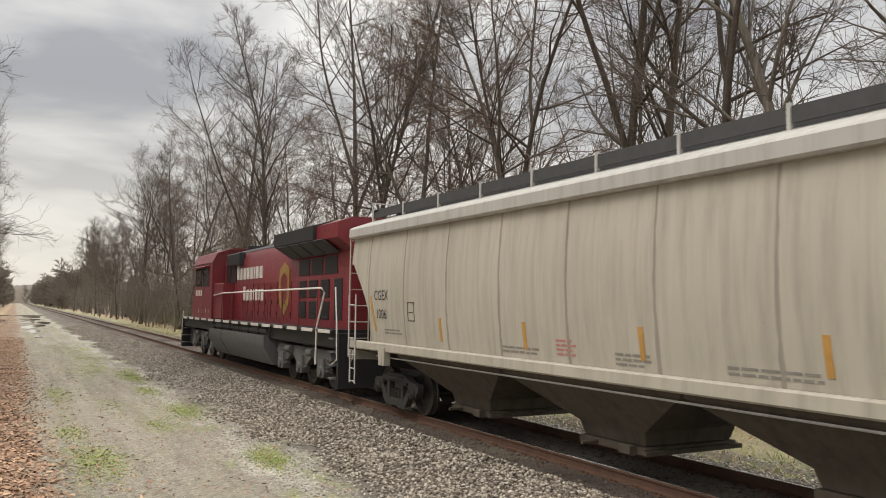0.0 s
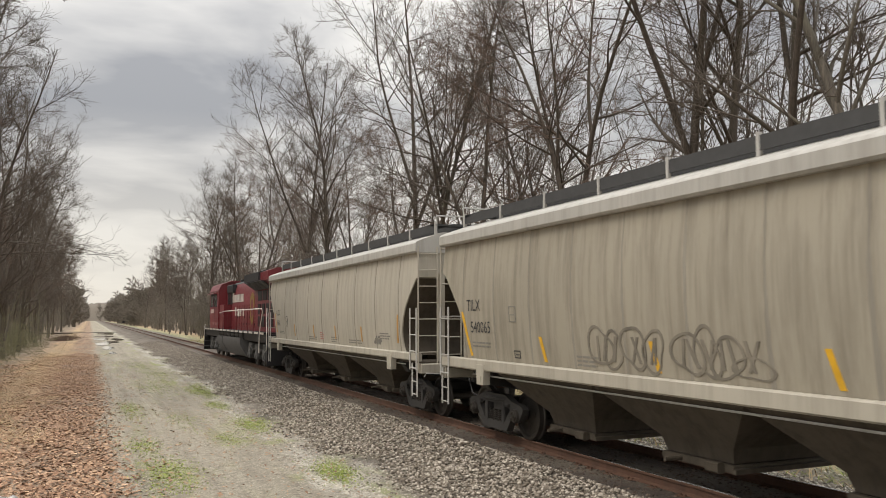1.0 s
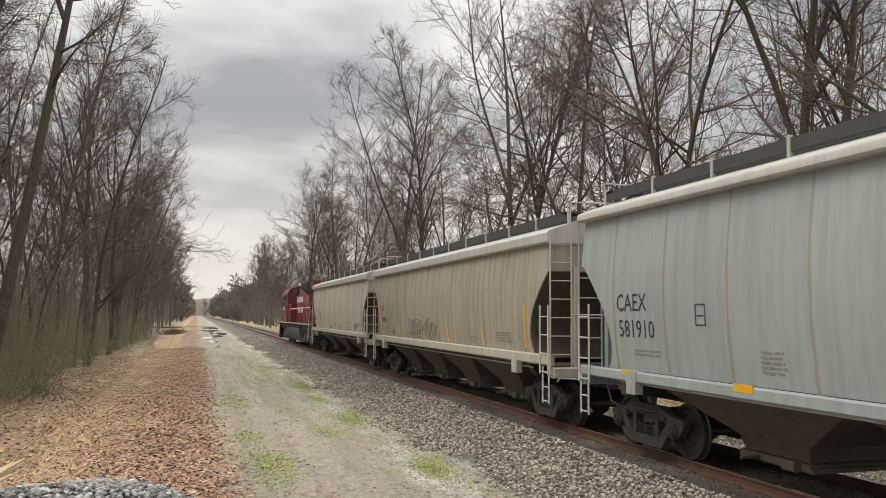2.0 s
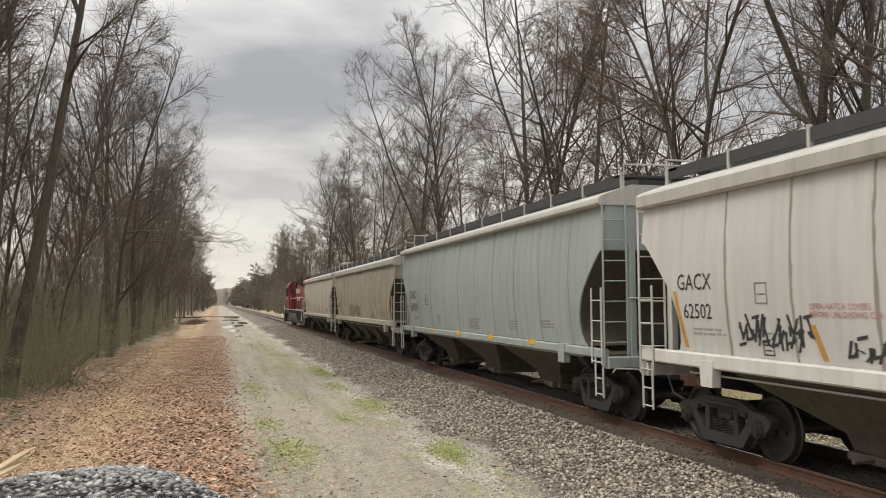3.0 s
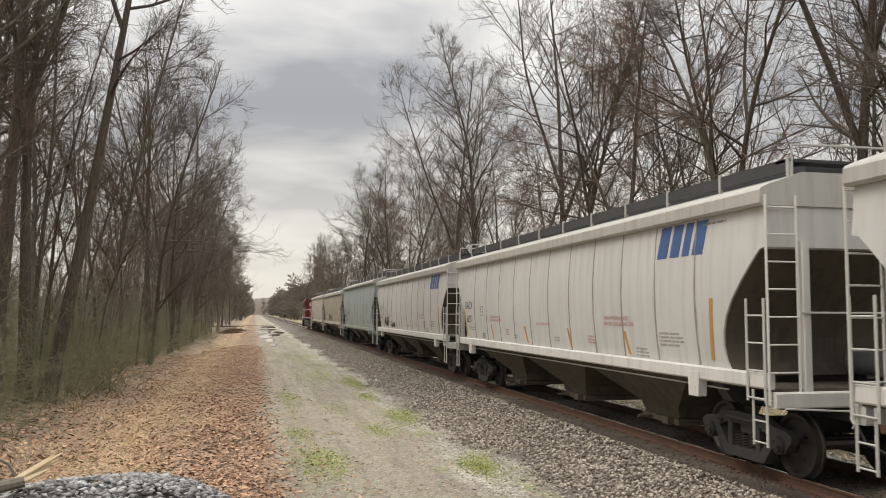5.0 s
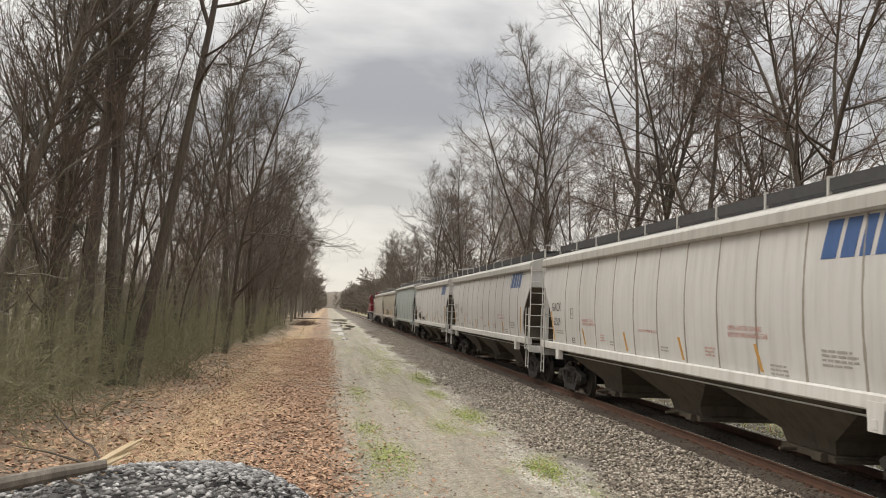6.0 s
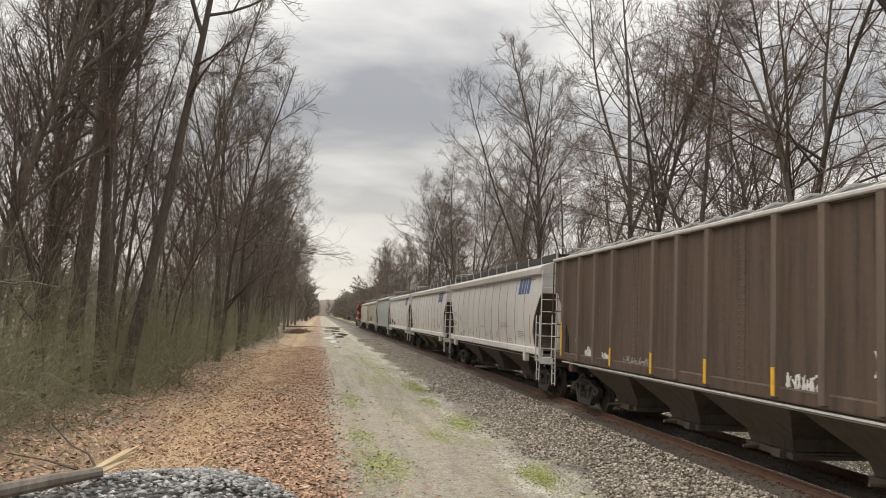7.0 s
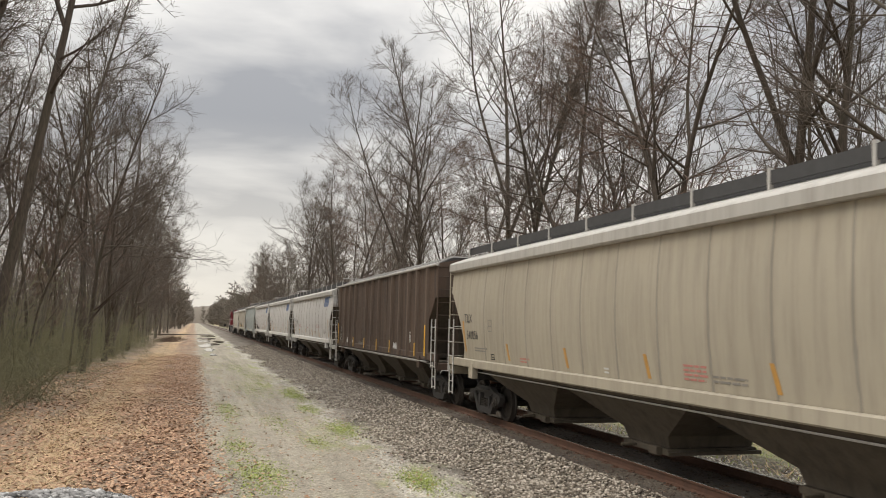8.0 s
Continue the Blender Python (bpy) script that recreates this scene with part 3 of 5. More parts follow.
def truck(parent, y):
    t = part("truck", CAST["bolster"], None, parent, "cast steel two-axle truck", at=pose(0, y, 0))
    for s in (0, 180):
        part("side_frame", CAST["side_frame"], None, t, at=pose(0, 0, 0, 0, 0, s))
        part("spring_nest", CAST["spring_nest"], None, t, at=pose(0, 0, 0, 0, 0, s))
        part("brake_beam", CAST["brake_beam"], None, t, at=pose(0, 0, 0, 0, 0, s))
    for dy in (-0.89, 0.89):
        w = part("wheelset", CAST["wheelset"], None, t, at=pose(0, dy, 0.457))
        WHEELS.append((w, (0, dy, 0.457), 0.457))
        for s in (0, 180):
            part("bearing_cap", CAST["bearing_cap"], None, t, at=pose(0, dy, 0.457, 0, 0, s))
    return t


def bow(z, flat=False):
    """Half width of a wagon's curved side at a height."""
    if flat:
        return 1.56
    return 1.47 + 0.13 * math.sin(math.pi * min(max((z - 1.2) / 3.0, 0), 1))


def on_side(car, name, quads, mat, flat=False, lift=0.006, label=""):
    """Flat marks laid on the near side, as outlines in (y, z)."""
    s = Shape()
    strips = []
    for q in quads:
        n = max(1, math.ceil((q[2][1] - q[1][1]) / 0.12)) if len(q) == 4 and not flat else 1
        for i in range(n):
            if n == 1:
                strips.append(q)
                continue
            u, v = i / n, (i + 1) / n
            mixp = lambda p, r, t: (p[0] + (r[0] - p[0]) * t, p[1] + (r[1] - p[1]) * t)
            strips.append([mixp(q[0], q[3], u), mixp(q[1], q[2], u), mixp(q[1], q[2], v), mixp(q[0], q[3], v)])
    for q in strips:
        n = len(q)
        s.add([(-bow(z, flat) - lift, y, z) for y, z in q] + [(-bow(z, flat) + 0.004, y, z) for y, z in q],
              [tuple(range(n))] + [(i, (i + 1) % n, n + (i + 1) % n, n + i) for i in range(n)])
    return part(name, s, mat, car, label)


def bar(y, z, w, h, slant=0.0):
    return [(y, z), (y - w, z), (y - w + slant, z + h), (y + slant, z + h)]


def lettering(car, text, y, z, height, mat, flat=False):
    """Letters of the built-in font laid on the near side; they read towards -y."""
    cu = bpy.data.curves.new("lettering", "FONT")
    cu.body, cu.size, cu.extrude, cu.resolution_u = text, height * 1.38, 0.0, 2
    tmp = new("lettering", cu)
    me = bpy.data.meshes.new_from_object(tmp.evaluated_get(bpy.context.evaluated_depsgraph_get()))
    bpy.data.objects.remove(tmp)
    bpy.data.curves.remove(cu)
    for v in me.vertices:
        yy, zz = y - v.co.x * 0.92, z + v.co.y
        v.co = (-bow(zz, flat) - 0.007, yy, zz)
    me.materials.clear()
    me.materials.append(mat)
    part("lettering", me, mat, car)


def ladder(car, name, a, b, z0, z1, step, mat, r=0.013, foot=0.0):
    """Two stiles at plan points a and b, and rungs between them, each its own piece."""
    s = Shape()
    for p in (a, b):
        s.tube([(p[0], p[1], z0), (p[0], p[1], z1)], 0.02, 5)
    lad = part(name, s, mat, car, "welded steel ladder")
    rung = Shape().tube([(a[0], a[1], 0), (b[0], b[1], 0)], r, 6).mesh("rung", mat)
    z = z0 + 0.05 + foot
    while z < z1:
        part("rung", rung, None, lad, at=pose(0, 0, z))
        z += step
    return lad


def hopper_wagon(front, rear, paint, label, marks, sill_mat=None, flat=False, eave=4.03, seams=None, chutes=3, posts=(), rivets=(), lip_up=0.0, sill=(1.30, 1.52)):
    car = thing("hopper_wagon", label, "hopper wagon", "wagons of the freight train")
    yc, a = (front + rear) / 2, (front - rear) / 2
    sill_mat = sill_mat or paint
    k = eave - 4.03
    lip = eave - 0.19 + lip_up      # underside of the eave
    # shell: side sheets, end sheets and the cut-back end slopes in one skin
    table = [(1.42, 0.92), (1.5, 1.02), (1.65, 1.10), (1.85, 1.13), (2.05, 1.10), (2.3, 1.0), (2.55, 0.83), (2.8, 0.60), (3.0, 0.40), (3.15, 0.24), (3.24, 0.14), (3.26, 0.03), (3.6, 0.03), (3.85, 0.03), (eave, 0.03)]
    if flat:
        table = [(1.36, 1.55), (1.5, 1.55), (2.0, 1.45), (2.1, 1.40), (3.2, 0.30), (3.22, 0.03), (3.7, 0.03), (eave, 0.03)]
    loops = []
    for z, inset in table:
        w, e = bow(z, flat), a - inset
        n = 12
        loops.append([(-w, -e + 2 * e * i / n, z) for i in range(n + 1)] + [(w, e - 2 * e * i / n, z) for i in range(n + 1)])
    part("shell", Shape().loft(loops), paint, car)
    for s in (-1, 1):
        rows = [(z, i) for z, i in table if z <= (3.25 if not flat else 3.21)]
        skin = [[(-bow(z, flat) + 0.03, s * (a - i + 0.012), z), (bow(z, flat) - 0.03, s * (a - i + 0.012), z), (bow(z, flat) - 0.03, s * (a - i - 0.05), z), (-bow(z, flat) + 0.03, s * (a - i - 0.05), z)] for z, i in rows]
        # dirty sheet whose colour also holds the shade of the cut-back end
        part("end_slope", Shape().loft(skin), HOPPER_DIRT_SHADE, car, "grimy end slope sheet, darkened for shade")
    # roof with rounded eaves
    r = Shape().prism([(-1.62, lip), (-1.655, lip + 0.035), (-1.65, 4.05 + k), (-1.62, 4.09 + k), (-1.50, 4.14 + k), (-0.95, 4.33 + k), (0.95, 4.33 + k), (1.50, 4.14 + k), (1.62, 4.09 + k), (1.65, 4.05 + k), (1.655, lip + 0.035), (1.62, lip)], "y", -a, a)
    if flat:
        r = Shape().prism([(-1.60, 3.98 + k), (-1.60, 4.08 + k), (-0.9, 4.22 + k), (0.9, 4.22 + k), (1.60, 4.08 + k), (1.60, 3.98 + k)], "y", -a, a)
    part("roof", r, ROOF_GREY if not flat else paint, car, "" if flat else "pale roof sheet with rounded eaves")
    if flat:
        part("top_chord", Shape().box(-1.66, -1.56, -a, a, 4.01 + k, 4.09 + k, 0.02), BRIGHT_STEEL, car, "pale top chord")
        for i in range(17):
            y = -a + 0.7 + i * (2 * a - 1.4) / 16
            part("roof_bow", Shape().prism([(-1.5, 4.08 + k), (-1.0, 4.33 + k), (1.0, 4.33 + k), (1.5, 4.08 + k), (1.5, 4.12 + k), (1.0, 4.37 + k), (-1.0, 4.37 + k), (-1.5, 4.12 + k)], "y", y - 0.022, y + 0.022), BRIGHT_STEEL, car)
        part("hatch_trough", Shape().prism([(-1.45, 4.08 + k), (-1.0, 4.31 + k), (1.0, 4.31 + k), (1.45, 4.08 + k)], "y", -a + 0.4, a - 0.4), DARK_STEEL, car, "dark roof hatches")
    else:
        part("hatch_trough", Shape().box(-0.52, 0.52, -a + 0.5, a - 0.5, 4.3 + k, 4.60 + k, 0.05), GRATING, car, "long dark roof hatch cover")
        for s in (-1, 1):
            gr = Shape()
            for j in range(5):
                x = s * (0.76 + 0.075 * j)
                gr.box(x - 0.024, x + 0.024, -a + 0.1, a - 0.1, 4.49 + k, 4.525 + k)
            for j in range(60):
                y = -a + 0.15 + j * (2 * a - 0.3) / 59
                gr.box(min(s * 0.74, s * 1.09), max(s * 0.74, s * 1.09), y - 0.02, y + 0.02, 4.485 + k, 4.52 + k)
            # dark edge strip, drawn down below the grating to stand for the shade there
            gr.box(min(s * 1.07, s * 1.10), max(s * 1.07, s * 1.10), -a + 0.1, a - 0.1, 4.35 + k, 4.54 + k)
            part("running_board", gr, GRATING, car, "dark grated roof walkway with shade strip below its edge")
        post = Shape().prism([(-1.12, 4.24 + k), (-1.06, 4.24 + k), (-1.06, 4.58 + k), (-1.12, 4.58 + k)], "y", -0.025, 0.025).mesh("walkway_bracket", BRIGHT_STEEL)
        n = 11
        for i in range(n):
            y = -a + 0.12 + i * (2 * a - 0.24) / (n - 1)
            for turn in (0, 180):
                part("walkway_bracket", post, None, car, at=pose(0, y, 0, 0, 0, turn))
        for s in (-1, 1):
            part("end_walkway", Shape().box(-1.1, 1.1, s * (a - 0.25) - 0.16, s * (a - 0.25) + 0.16, 4.49 + k, 4.53 + k), GRATING, car)
            h = Shape().tube([(-1.09, s * (a - 0.05), 4.2 + k), (-1.09, s * (a - 0.05), 4.72 + k), (-0.4, s * (a + 0.02), 4.72 + k), (0.5, s * (a + 0.02), 4.72 + k), (1.09, s * (a - 0.05), 4.72 + k), (1.09, s * (a - 0.05), 4.2 + k)], 0.02, 5)
            part("end_handrail", h, BRIGHT_STEEL, car)
    # sills
    for s in (-1, 1):
        x0, x1 = sorted((s * 1.50, s * 1.61))
        part("side_sill", Shape().box(x0, x1, -a - 0.02, a + 0.02, *sill, 0.025), sill_mat, car, "full-length side sill")
    if flat:
        part("sill_flange", Shape().box(-1.63, -1.5, -a + 1.1, a - 1.1, 1.245, 1.272), BRIGHT_STEEL, car, "bright worn sill flange")
    part("centre_sill", Shape().box(-0.28, 0.28, -a - 0.15, a + 0.15, 0.82, 1.2, 0.02), DARK_STEEL, car)
    for s in (-1, 1):
        part("end_sill", Shape().box(-1.55, 1.55, s * a - 0.12, s * a + 0.12, 1.05, 1.27, 0.02), sill_mat, car)
        part("end_platform", Shape().box(-1.5, 1.5, min(s * a, s * (a - 1.4)), max(s * a, s * (a - 1.4)), 1.27, 1.31), HOPPER_DIRT_SHADE, car)
        pl = Shape().prism([(-0.9, 1.31), (0.9, 1.31), (0.9, 2.2), (0.35, 2.7), (-0.35, 2.7), (-0.9, 2.2)], "y", s * (a - 1.1), s * (a - 1.14))
        part("end_shear_plate", pl, HOPPER_DIRT_SHADE, car)
        for x in (-1.0, 1.0):
            part("end_post", Shape().box(x - 0.06, x + 0.06, s * a - 0.07, s * a + 0.07, 1.27, 3.35, 0.01), sill_mat, car)
        tank = Shape().tube([(0.55, s * (a - 0.3), 1.62), (0.55, s * (a - 0.9), 1.62)], [0.2, 0.2], 14)
        part("air_reservoir", tank, LOCO_GREY, car)
        # stub bracket over each truck
        for x in (-1, 1):
            br = Shape()
            yb = s * (a - 1.9)
            br.prism([(yb - 0.14, 1.04), (yb + 0.14, 1.04), (yb + 0.17, 1.42), (yb - 0.17, 1.42)], "x", x * 1.48, x * 1.625)
            br.prism([(yb - 0.05, 1.08), (yb + 0.05, 1.08), (yb + 0.05, 1.2), (yb - 0.05, 1.2)], "x", x * 1.625, x * 1.635)
            part("jacking_pad", br, sill_mat, car)
        part("bolster_beam", Shape().prism([(-1.5, 1.28), (1.5, 1.28), (1.3, 1.0), (0.4, 0.9), (-0.4, 0.9), (-1.3, 1.0)], "y", s * (a - 1.3), s * (a - 1.56)), DARK_STEEL, car)
        cp = Shape().box(-0.11, 0.11, s * (a + 0.1) - 0.35, s * (a + 0.1) + 0.35, 0.80, 0.98, 0.02)
        cp.prism([(-0.2, s * (a + 0.42)), (0.2, s * (a + 0.40)), (0.24, s * (a + 0.68)), (0.02, s * (a + 0.72)), (-0.2, s * (a + 0.58))], "z", 0.74, 1.03)
        part("coupler", cp, RAIL_RUST, car)
        part("air_hose", Shape().tube([(-0.35, s * (a + 0.1), 0.95), (-0.38, s * (a + 0.35), 0.6), (-0.3, s * (a + 0.62), 0.5)], 0.025, 6), LOCO_BLACK, car)
        part("uncoupling_lever", Shape().tube([(-1.5, s * (a + 0.16), 0.98), (-1.46, s * (a + 0.18), 1.06), (-0.3, s * (a + 0.2), 1.0), (-0.25, s * (a + 0.3), 0.95)], 0.014, 5), BRIGHT_STEEL, car)
        # ladders: on both sides at each corner, and on the ends
        for x in (-1, 1):
            ladder(car, "side_ladder", (x * 1.63, s * (a - 0.01)), (x * 1.63, s * (a - 0.42)), 1.12, 2.55, 0.38, BRIGHT_STEEL)
            ladder(car, "step_ladder", (x * 1.6, s * (a - 0.03)), (x * 1.6, s * (a - 0.34)), 0.52, 1.28, 0.29, BRIGHT_STEEL)
            ladder(car, "end_ladder", (x * 1.60, s * (a + 0.04)), (x * 1.12, s * (a + 0.04)), 1.10, 3.98 + k, 0.38, sill_mat)
    part("cross_handrail", Shape().tube([(-1.1, -a - 0.08, 2.35), (1.1, -a - 0.08, 2.35)], 0.016, 5), BRIGHT_STEEL, car)
    wheel = Shape().lathe_x([(-0.02, 0.25), (0.02, 0.26), (0.02, 0.29), (-0.02, 0.29), (-0.02, 0.25)], 20)
    wheel.box(-0.012, 0.012, -0.26, 0.26, -0.02, 0.02).box(-0.012, 0.012, -0.02, 0.02, -0.26, 0.26)
    part("brake_wheel", wheel, DARK_STEEL, car, at=pose(0.7, -a - 0.12, 2.6, 0, 0, 90))
    # discharge chutes under the body, dirt and underside shade both in their colour
    span = 2 * (a - 2.35)
    step = span / chutes
    for i in range(chutes):
        c = -span / 2 + step * (i + 0.5)
        h = step / 2 - 0.02
        shell = []
        for z, w, e in ((1.44, 1.48, h), (1.26, 1.46, h), (0.62, 0.86, 0.72), (0.42, 0.80, 0.66)):
            shell.append([(-w, c - e, z), (w, c - e, z), (w, c + e, z), (-w, c + e, z)])
        part("discharge_chute", Shape().loft(shell), HOPPER_DIRT_SHADE, car, "grimy sloping discharge chute, darkened for shade")
        gate = Shape().box(-0.86, 0.86, c - 0.72, c + 0.72, 0.31, 0.41, 0.02)
        gate.box(-0.98, -0.86, c - 0.55, c - 0.30, 0.29, 0.43, 0.02).box(-0.9, 0.9, c - 0.8, c - 0.72, 0.31, 0.37)
        gate.tube([(-1.15, c + 0.3, 0.36), (1.15, c + 0.3, 0.36)], 0.03, 6)
        part("outlet_gate", gate, HOPPER_DIRT_SHADE, car)
    part("brake_pipe", Shape().tube([(-1.44, -a + 1.2, 1.2), (-1.44, a - 1.2, 1.2)], 0.016, 5), BRIGHT_STEEL, car)
    # vertical joints of the side sheets
    wave = random.Random(int(abs(yc) * 10))
    for y in seams or []:
        s = Shape()
        loops, y = [], y - yc
        foot, head = sill[1] - 0.02, lip + 0.02
        for i in range(15):
            z = foot + (head - foot) * i / 14
            w = 0.030 + 0.020 * wave.random() - 0.016 * (i / 14)
            c = y + wave.uniform(-0.008, 0.008)
            loops.append([(-bow(z) + 0.004, c - w, z), (-bow(z) - 0.007, c - w * 0.5, z), (-bow(z) - 0.007, c + w * 0.5, z), (-bow(z) + 0.004, c + w, z)])
        part("sheet_joint", s.loft(loops), SEAM, car)
    if posts:
        rib = Shape().prism([(-1.555, -0.10), (-1.66, -0.075), (-1.66, 0.075), (-1.555, 0.10)], "z", 1.36, 4.0 + k).mesh("side_post", SEAM_BROWN)
        for d in posts:
            for turn in (0, 180):
                part("side_post", rib, None, car, at=pose(0, a - d if not turn else d - a, 0, 0, 0, turn))
        for d in rivets:
            part("splice_plate", Shape().box(-1.568, -1.55, a - d - 0.11, a - d + 0.11, 1.4, 4.0 + k), paint, car)
            rv = Shape()
            for j in range(24):
                for e in (-0.07, 0.07):
                    rv.lathe_x([(-1.566, 0.02), (-1.582, 0.012), (-1.585, 0.0)], 6, a - d + e, 1.5 + j * 0.105)
            tagged(part("rivet_row", rv, SEAM_BROWN, car), kind="stuff")
    marks(car, a)
    for s in (-1, 1):
        truck(car, s * (a - 1.42))
    ROLLING.append((car, yc))
    return car


def reflectors(car, ys, z, h, mat, flat=False, w=0.085, lean=0.0):
    for y in ys:
        on_side(car, "reflector_strip", [bar(y, z, w, h, lean)], mat, flat, 0.106 if flat else 0.009)


def small_print(car, spots, mat, flat=False):
    """Lines too small to read, as rows of word-long bars."""
    r = random.Random(len(spots) * 7 + 1)
    for y, z, w, n in spots:
        words = []
        for i in range(n):
            yy, end = y, y - w * r.uniform(0.75, 1.0)
            while yy > end:
                l = min(r.uniform(0.08, 0.24), yy - end)
                words.append(bar(yy, z - 0.065 * i, l, 0.032))
                yy -= l + 0.035
        tagged(on_side(car, "stencil", words, mat, flat), kind="stuff")


def scrawl(car, y, z, w, h, mat, seed, flat=False, n=7):
    """Spray-painted squiggles as thin strokes."""
    r = random.Random(seed)
    quads = []
    for i in range(n):
        yy = y - w * i / n
        d = w / n
        for _ in range(3):
            y0, z0 = yy - d * r.random(), z + h * r.random() * 0.5
            y1, z1 = yy - d * r.random() * 1.3, z + h * (0.5 + 0.5 * r.random())
            quads.append([(y0, z0), (y0 - 0.035, z0), (y1 - 0.035, z1), (y1, z1)])
        zz = z + h * r.random()
        quads.append([(yy, zz), (yy - d * 0.9, zz + 0.03), (yy - d * 0.9, zz + 0.07), (yy, zz + 0.04)])
    tagged(on_side(car, "spray_paint", quads, mat, flat, 0.011, "spray-painted scrawl"), kind="stuff")


def framed(car, y, z, w, h, mat):
    t = 0.018
    on_side(car, "stencil_frame", [bar(y, z, w, t), bar(y, z + h, w, t), bar(y, z, t, h), bar(y - w + t, z, t, h), bar(y - 0.05, z + h * 0.45, w - 0.1, t)], mat)


def marks_cream(car, a):
    lettering(car, "CGEX", a - 1.42, 2.42, 0.22, INK)
    lettering(car, "1006", a - 1.5, 2.02, 0.22, INK)
    framed(car, a - 3.1, 2.0, 0.3, 0.36, INK)
    small_print(car, [(a - 1.9, 1.78, 0.9, 2), (a - 6.6, 1.66, 1.2, 2), (a - 9.4, 1.7, 0.7, 3), (a - 11.3, 1.66, 1.5, 2), (-a + 2.8, 1.9, 0.9, 3)], INK_GREY)
    small_print(car, [(a - 8.1, 1.82, 0.5, 4)], INK_RED)
    reflectors(car, [a - 1.4], 1.75, 0.75, AMBER, lean=0.22)
    reflectors(car, [a - 4.45, a - 7.25, a - 9.9, a - 12.55], 1.66, 0.42, AMBER, lean=0.02)
    reflectors(car, [-a + 1.5], 1.7, 0.7, AMBER, lean=-0.1)
    scrawl(car, -a + 3.3, 1.62, 0.6, 0.18, INK_GREY, 4)


def marks_tan(car, a):
    lettering(car, "TILX", a - 1.28, 2.46, 0.23, INK)
    lettering(car, "540065", a - 1.42, 2.03, 0.23, INK)
    framed(car, a - 3.05, 2.24, 0.25, 0.27, INK_GREY)
    small_print(car, [(a - 1.45, 1.82, 0.9, 2), (a - 5.2, 1.7, 0.6, 3), (a - 12.0, 1.75, 0.6, 3), (-a + 3.2, 1.9, 1.0, 4)], INK_GREY)
    reflectors(car, [a - 1.32], 1.57, 0.87, YELLOW, lean=0.3)
    reflectors(car, [a - 4.2, a - 7.15, a - 10.05, a - 13.1], 1.58, 0.42, YELLOW, lean=0.13)
    reflectors(car, [-a + 1.45], 1.62, 0.95, YELLOW, lean=-0.05)
    # rounded grey spray forms: wobbling outlines that overlap, with strokes inside
    quads, r = [], random.Random(14)
    for y0, w, h in ((a - 5.55, 0.62, 0.62), (a - 5.95, 0.5, 0.52), (a - 6.4, 0.55, 0.66), (a - 6.85, 0.5, 0.56), (a - 7.5, 0.6, 0.58), (a - 7.9, 0.5, 0.62), (a - 8.2, 0.6, 0.5), (a - 8.6, 0.6, 0.3)):
        p1, p2 = r.uniform(0, 6), r.uniform(0, 6)
        for i in range(24):
            t0, t1 = 2 * math.pi * i / 24, 2 * math.pi * (i + 1) / 24
            q = []
            for t, f in ((t0, 0.5), (t1, 0.5), (t1, 0.43), (t0, 0.43)):
                m = f * (1 + 0.16 * math.sin(2 * t + p1) + 0.10 * math.sin(3 * t + p2))
                q.append((y0 - w / 2 + w * m * math.cos(t), 1.88 + (h - 0.6) / 2 + h * m * math.sin(t)))
            quads.append(q)
        for _ in range(2):
            ya, yb, za, zb = y0 - w * r.uniform(0.25, 0.75), y0 - w * r.uniform(0.25, 0.75), 1.68, 2.05
            quads.append([(ya, za), (ya - 0.05, za), (yb - 0.05, zb), (yb, zb)])
    tagged(on_side(car, "spray_paint", quads, INK_TAG, lift=0.011, label="grey rounded spray-painted forms"), kind="stuff")
    framed(car, a - 3.15, 1.6, 0.22, 0.12, INK)


def marks_blue(car, a):
    lettering(car, "CAEX", a - 1.4, 2.42, 0.30, INK)
    lettering(car, "581910", a - 1.45, 1.98, 0.30, INK)
    framed(car, a - 3.72, 2.2, 0.25, 0.30, INK)
    small_print(car, [(a - 1.9, 1.75, 0.9, 2), (a - 8.6, 1.8, 1.0, 5), (-a + 3.2, 1.85, 0.8, 3), (-a + 5.2, 1.8, 0.6, 4)], INK_GREY)
    small_print(car, [(a - 5.1, 1.86, 0.55, 5)], INK_GREY)
    for y in (a - 1.6, a - 4.6, a - 7.6, a - 10.5, a - 13.4):
        part("reflector_strip", Shape().box(-1.616, -1.605, y - 0.4, y, 1.33, 1.44), YELLOW, car)


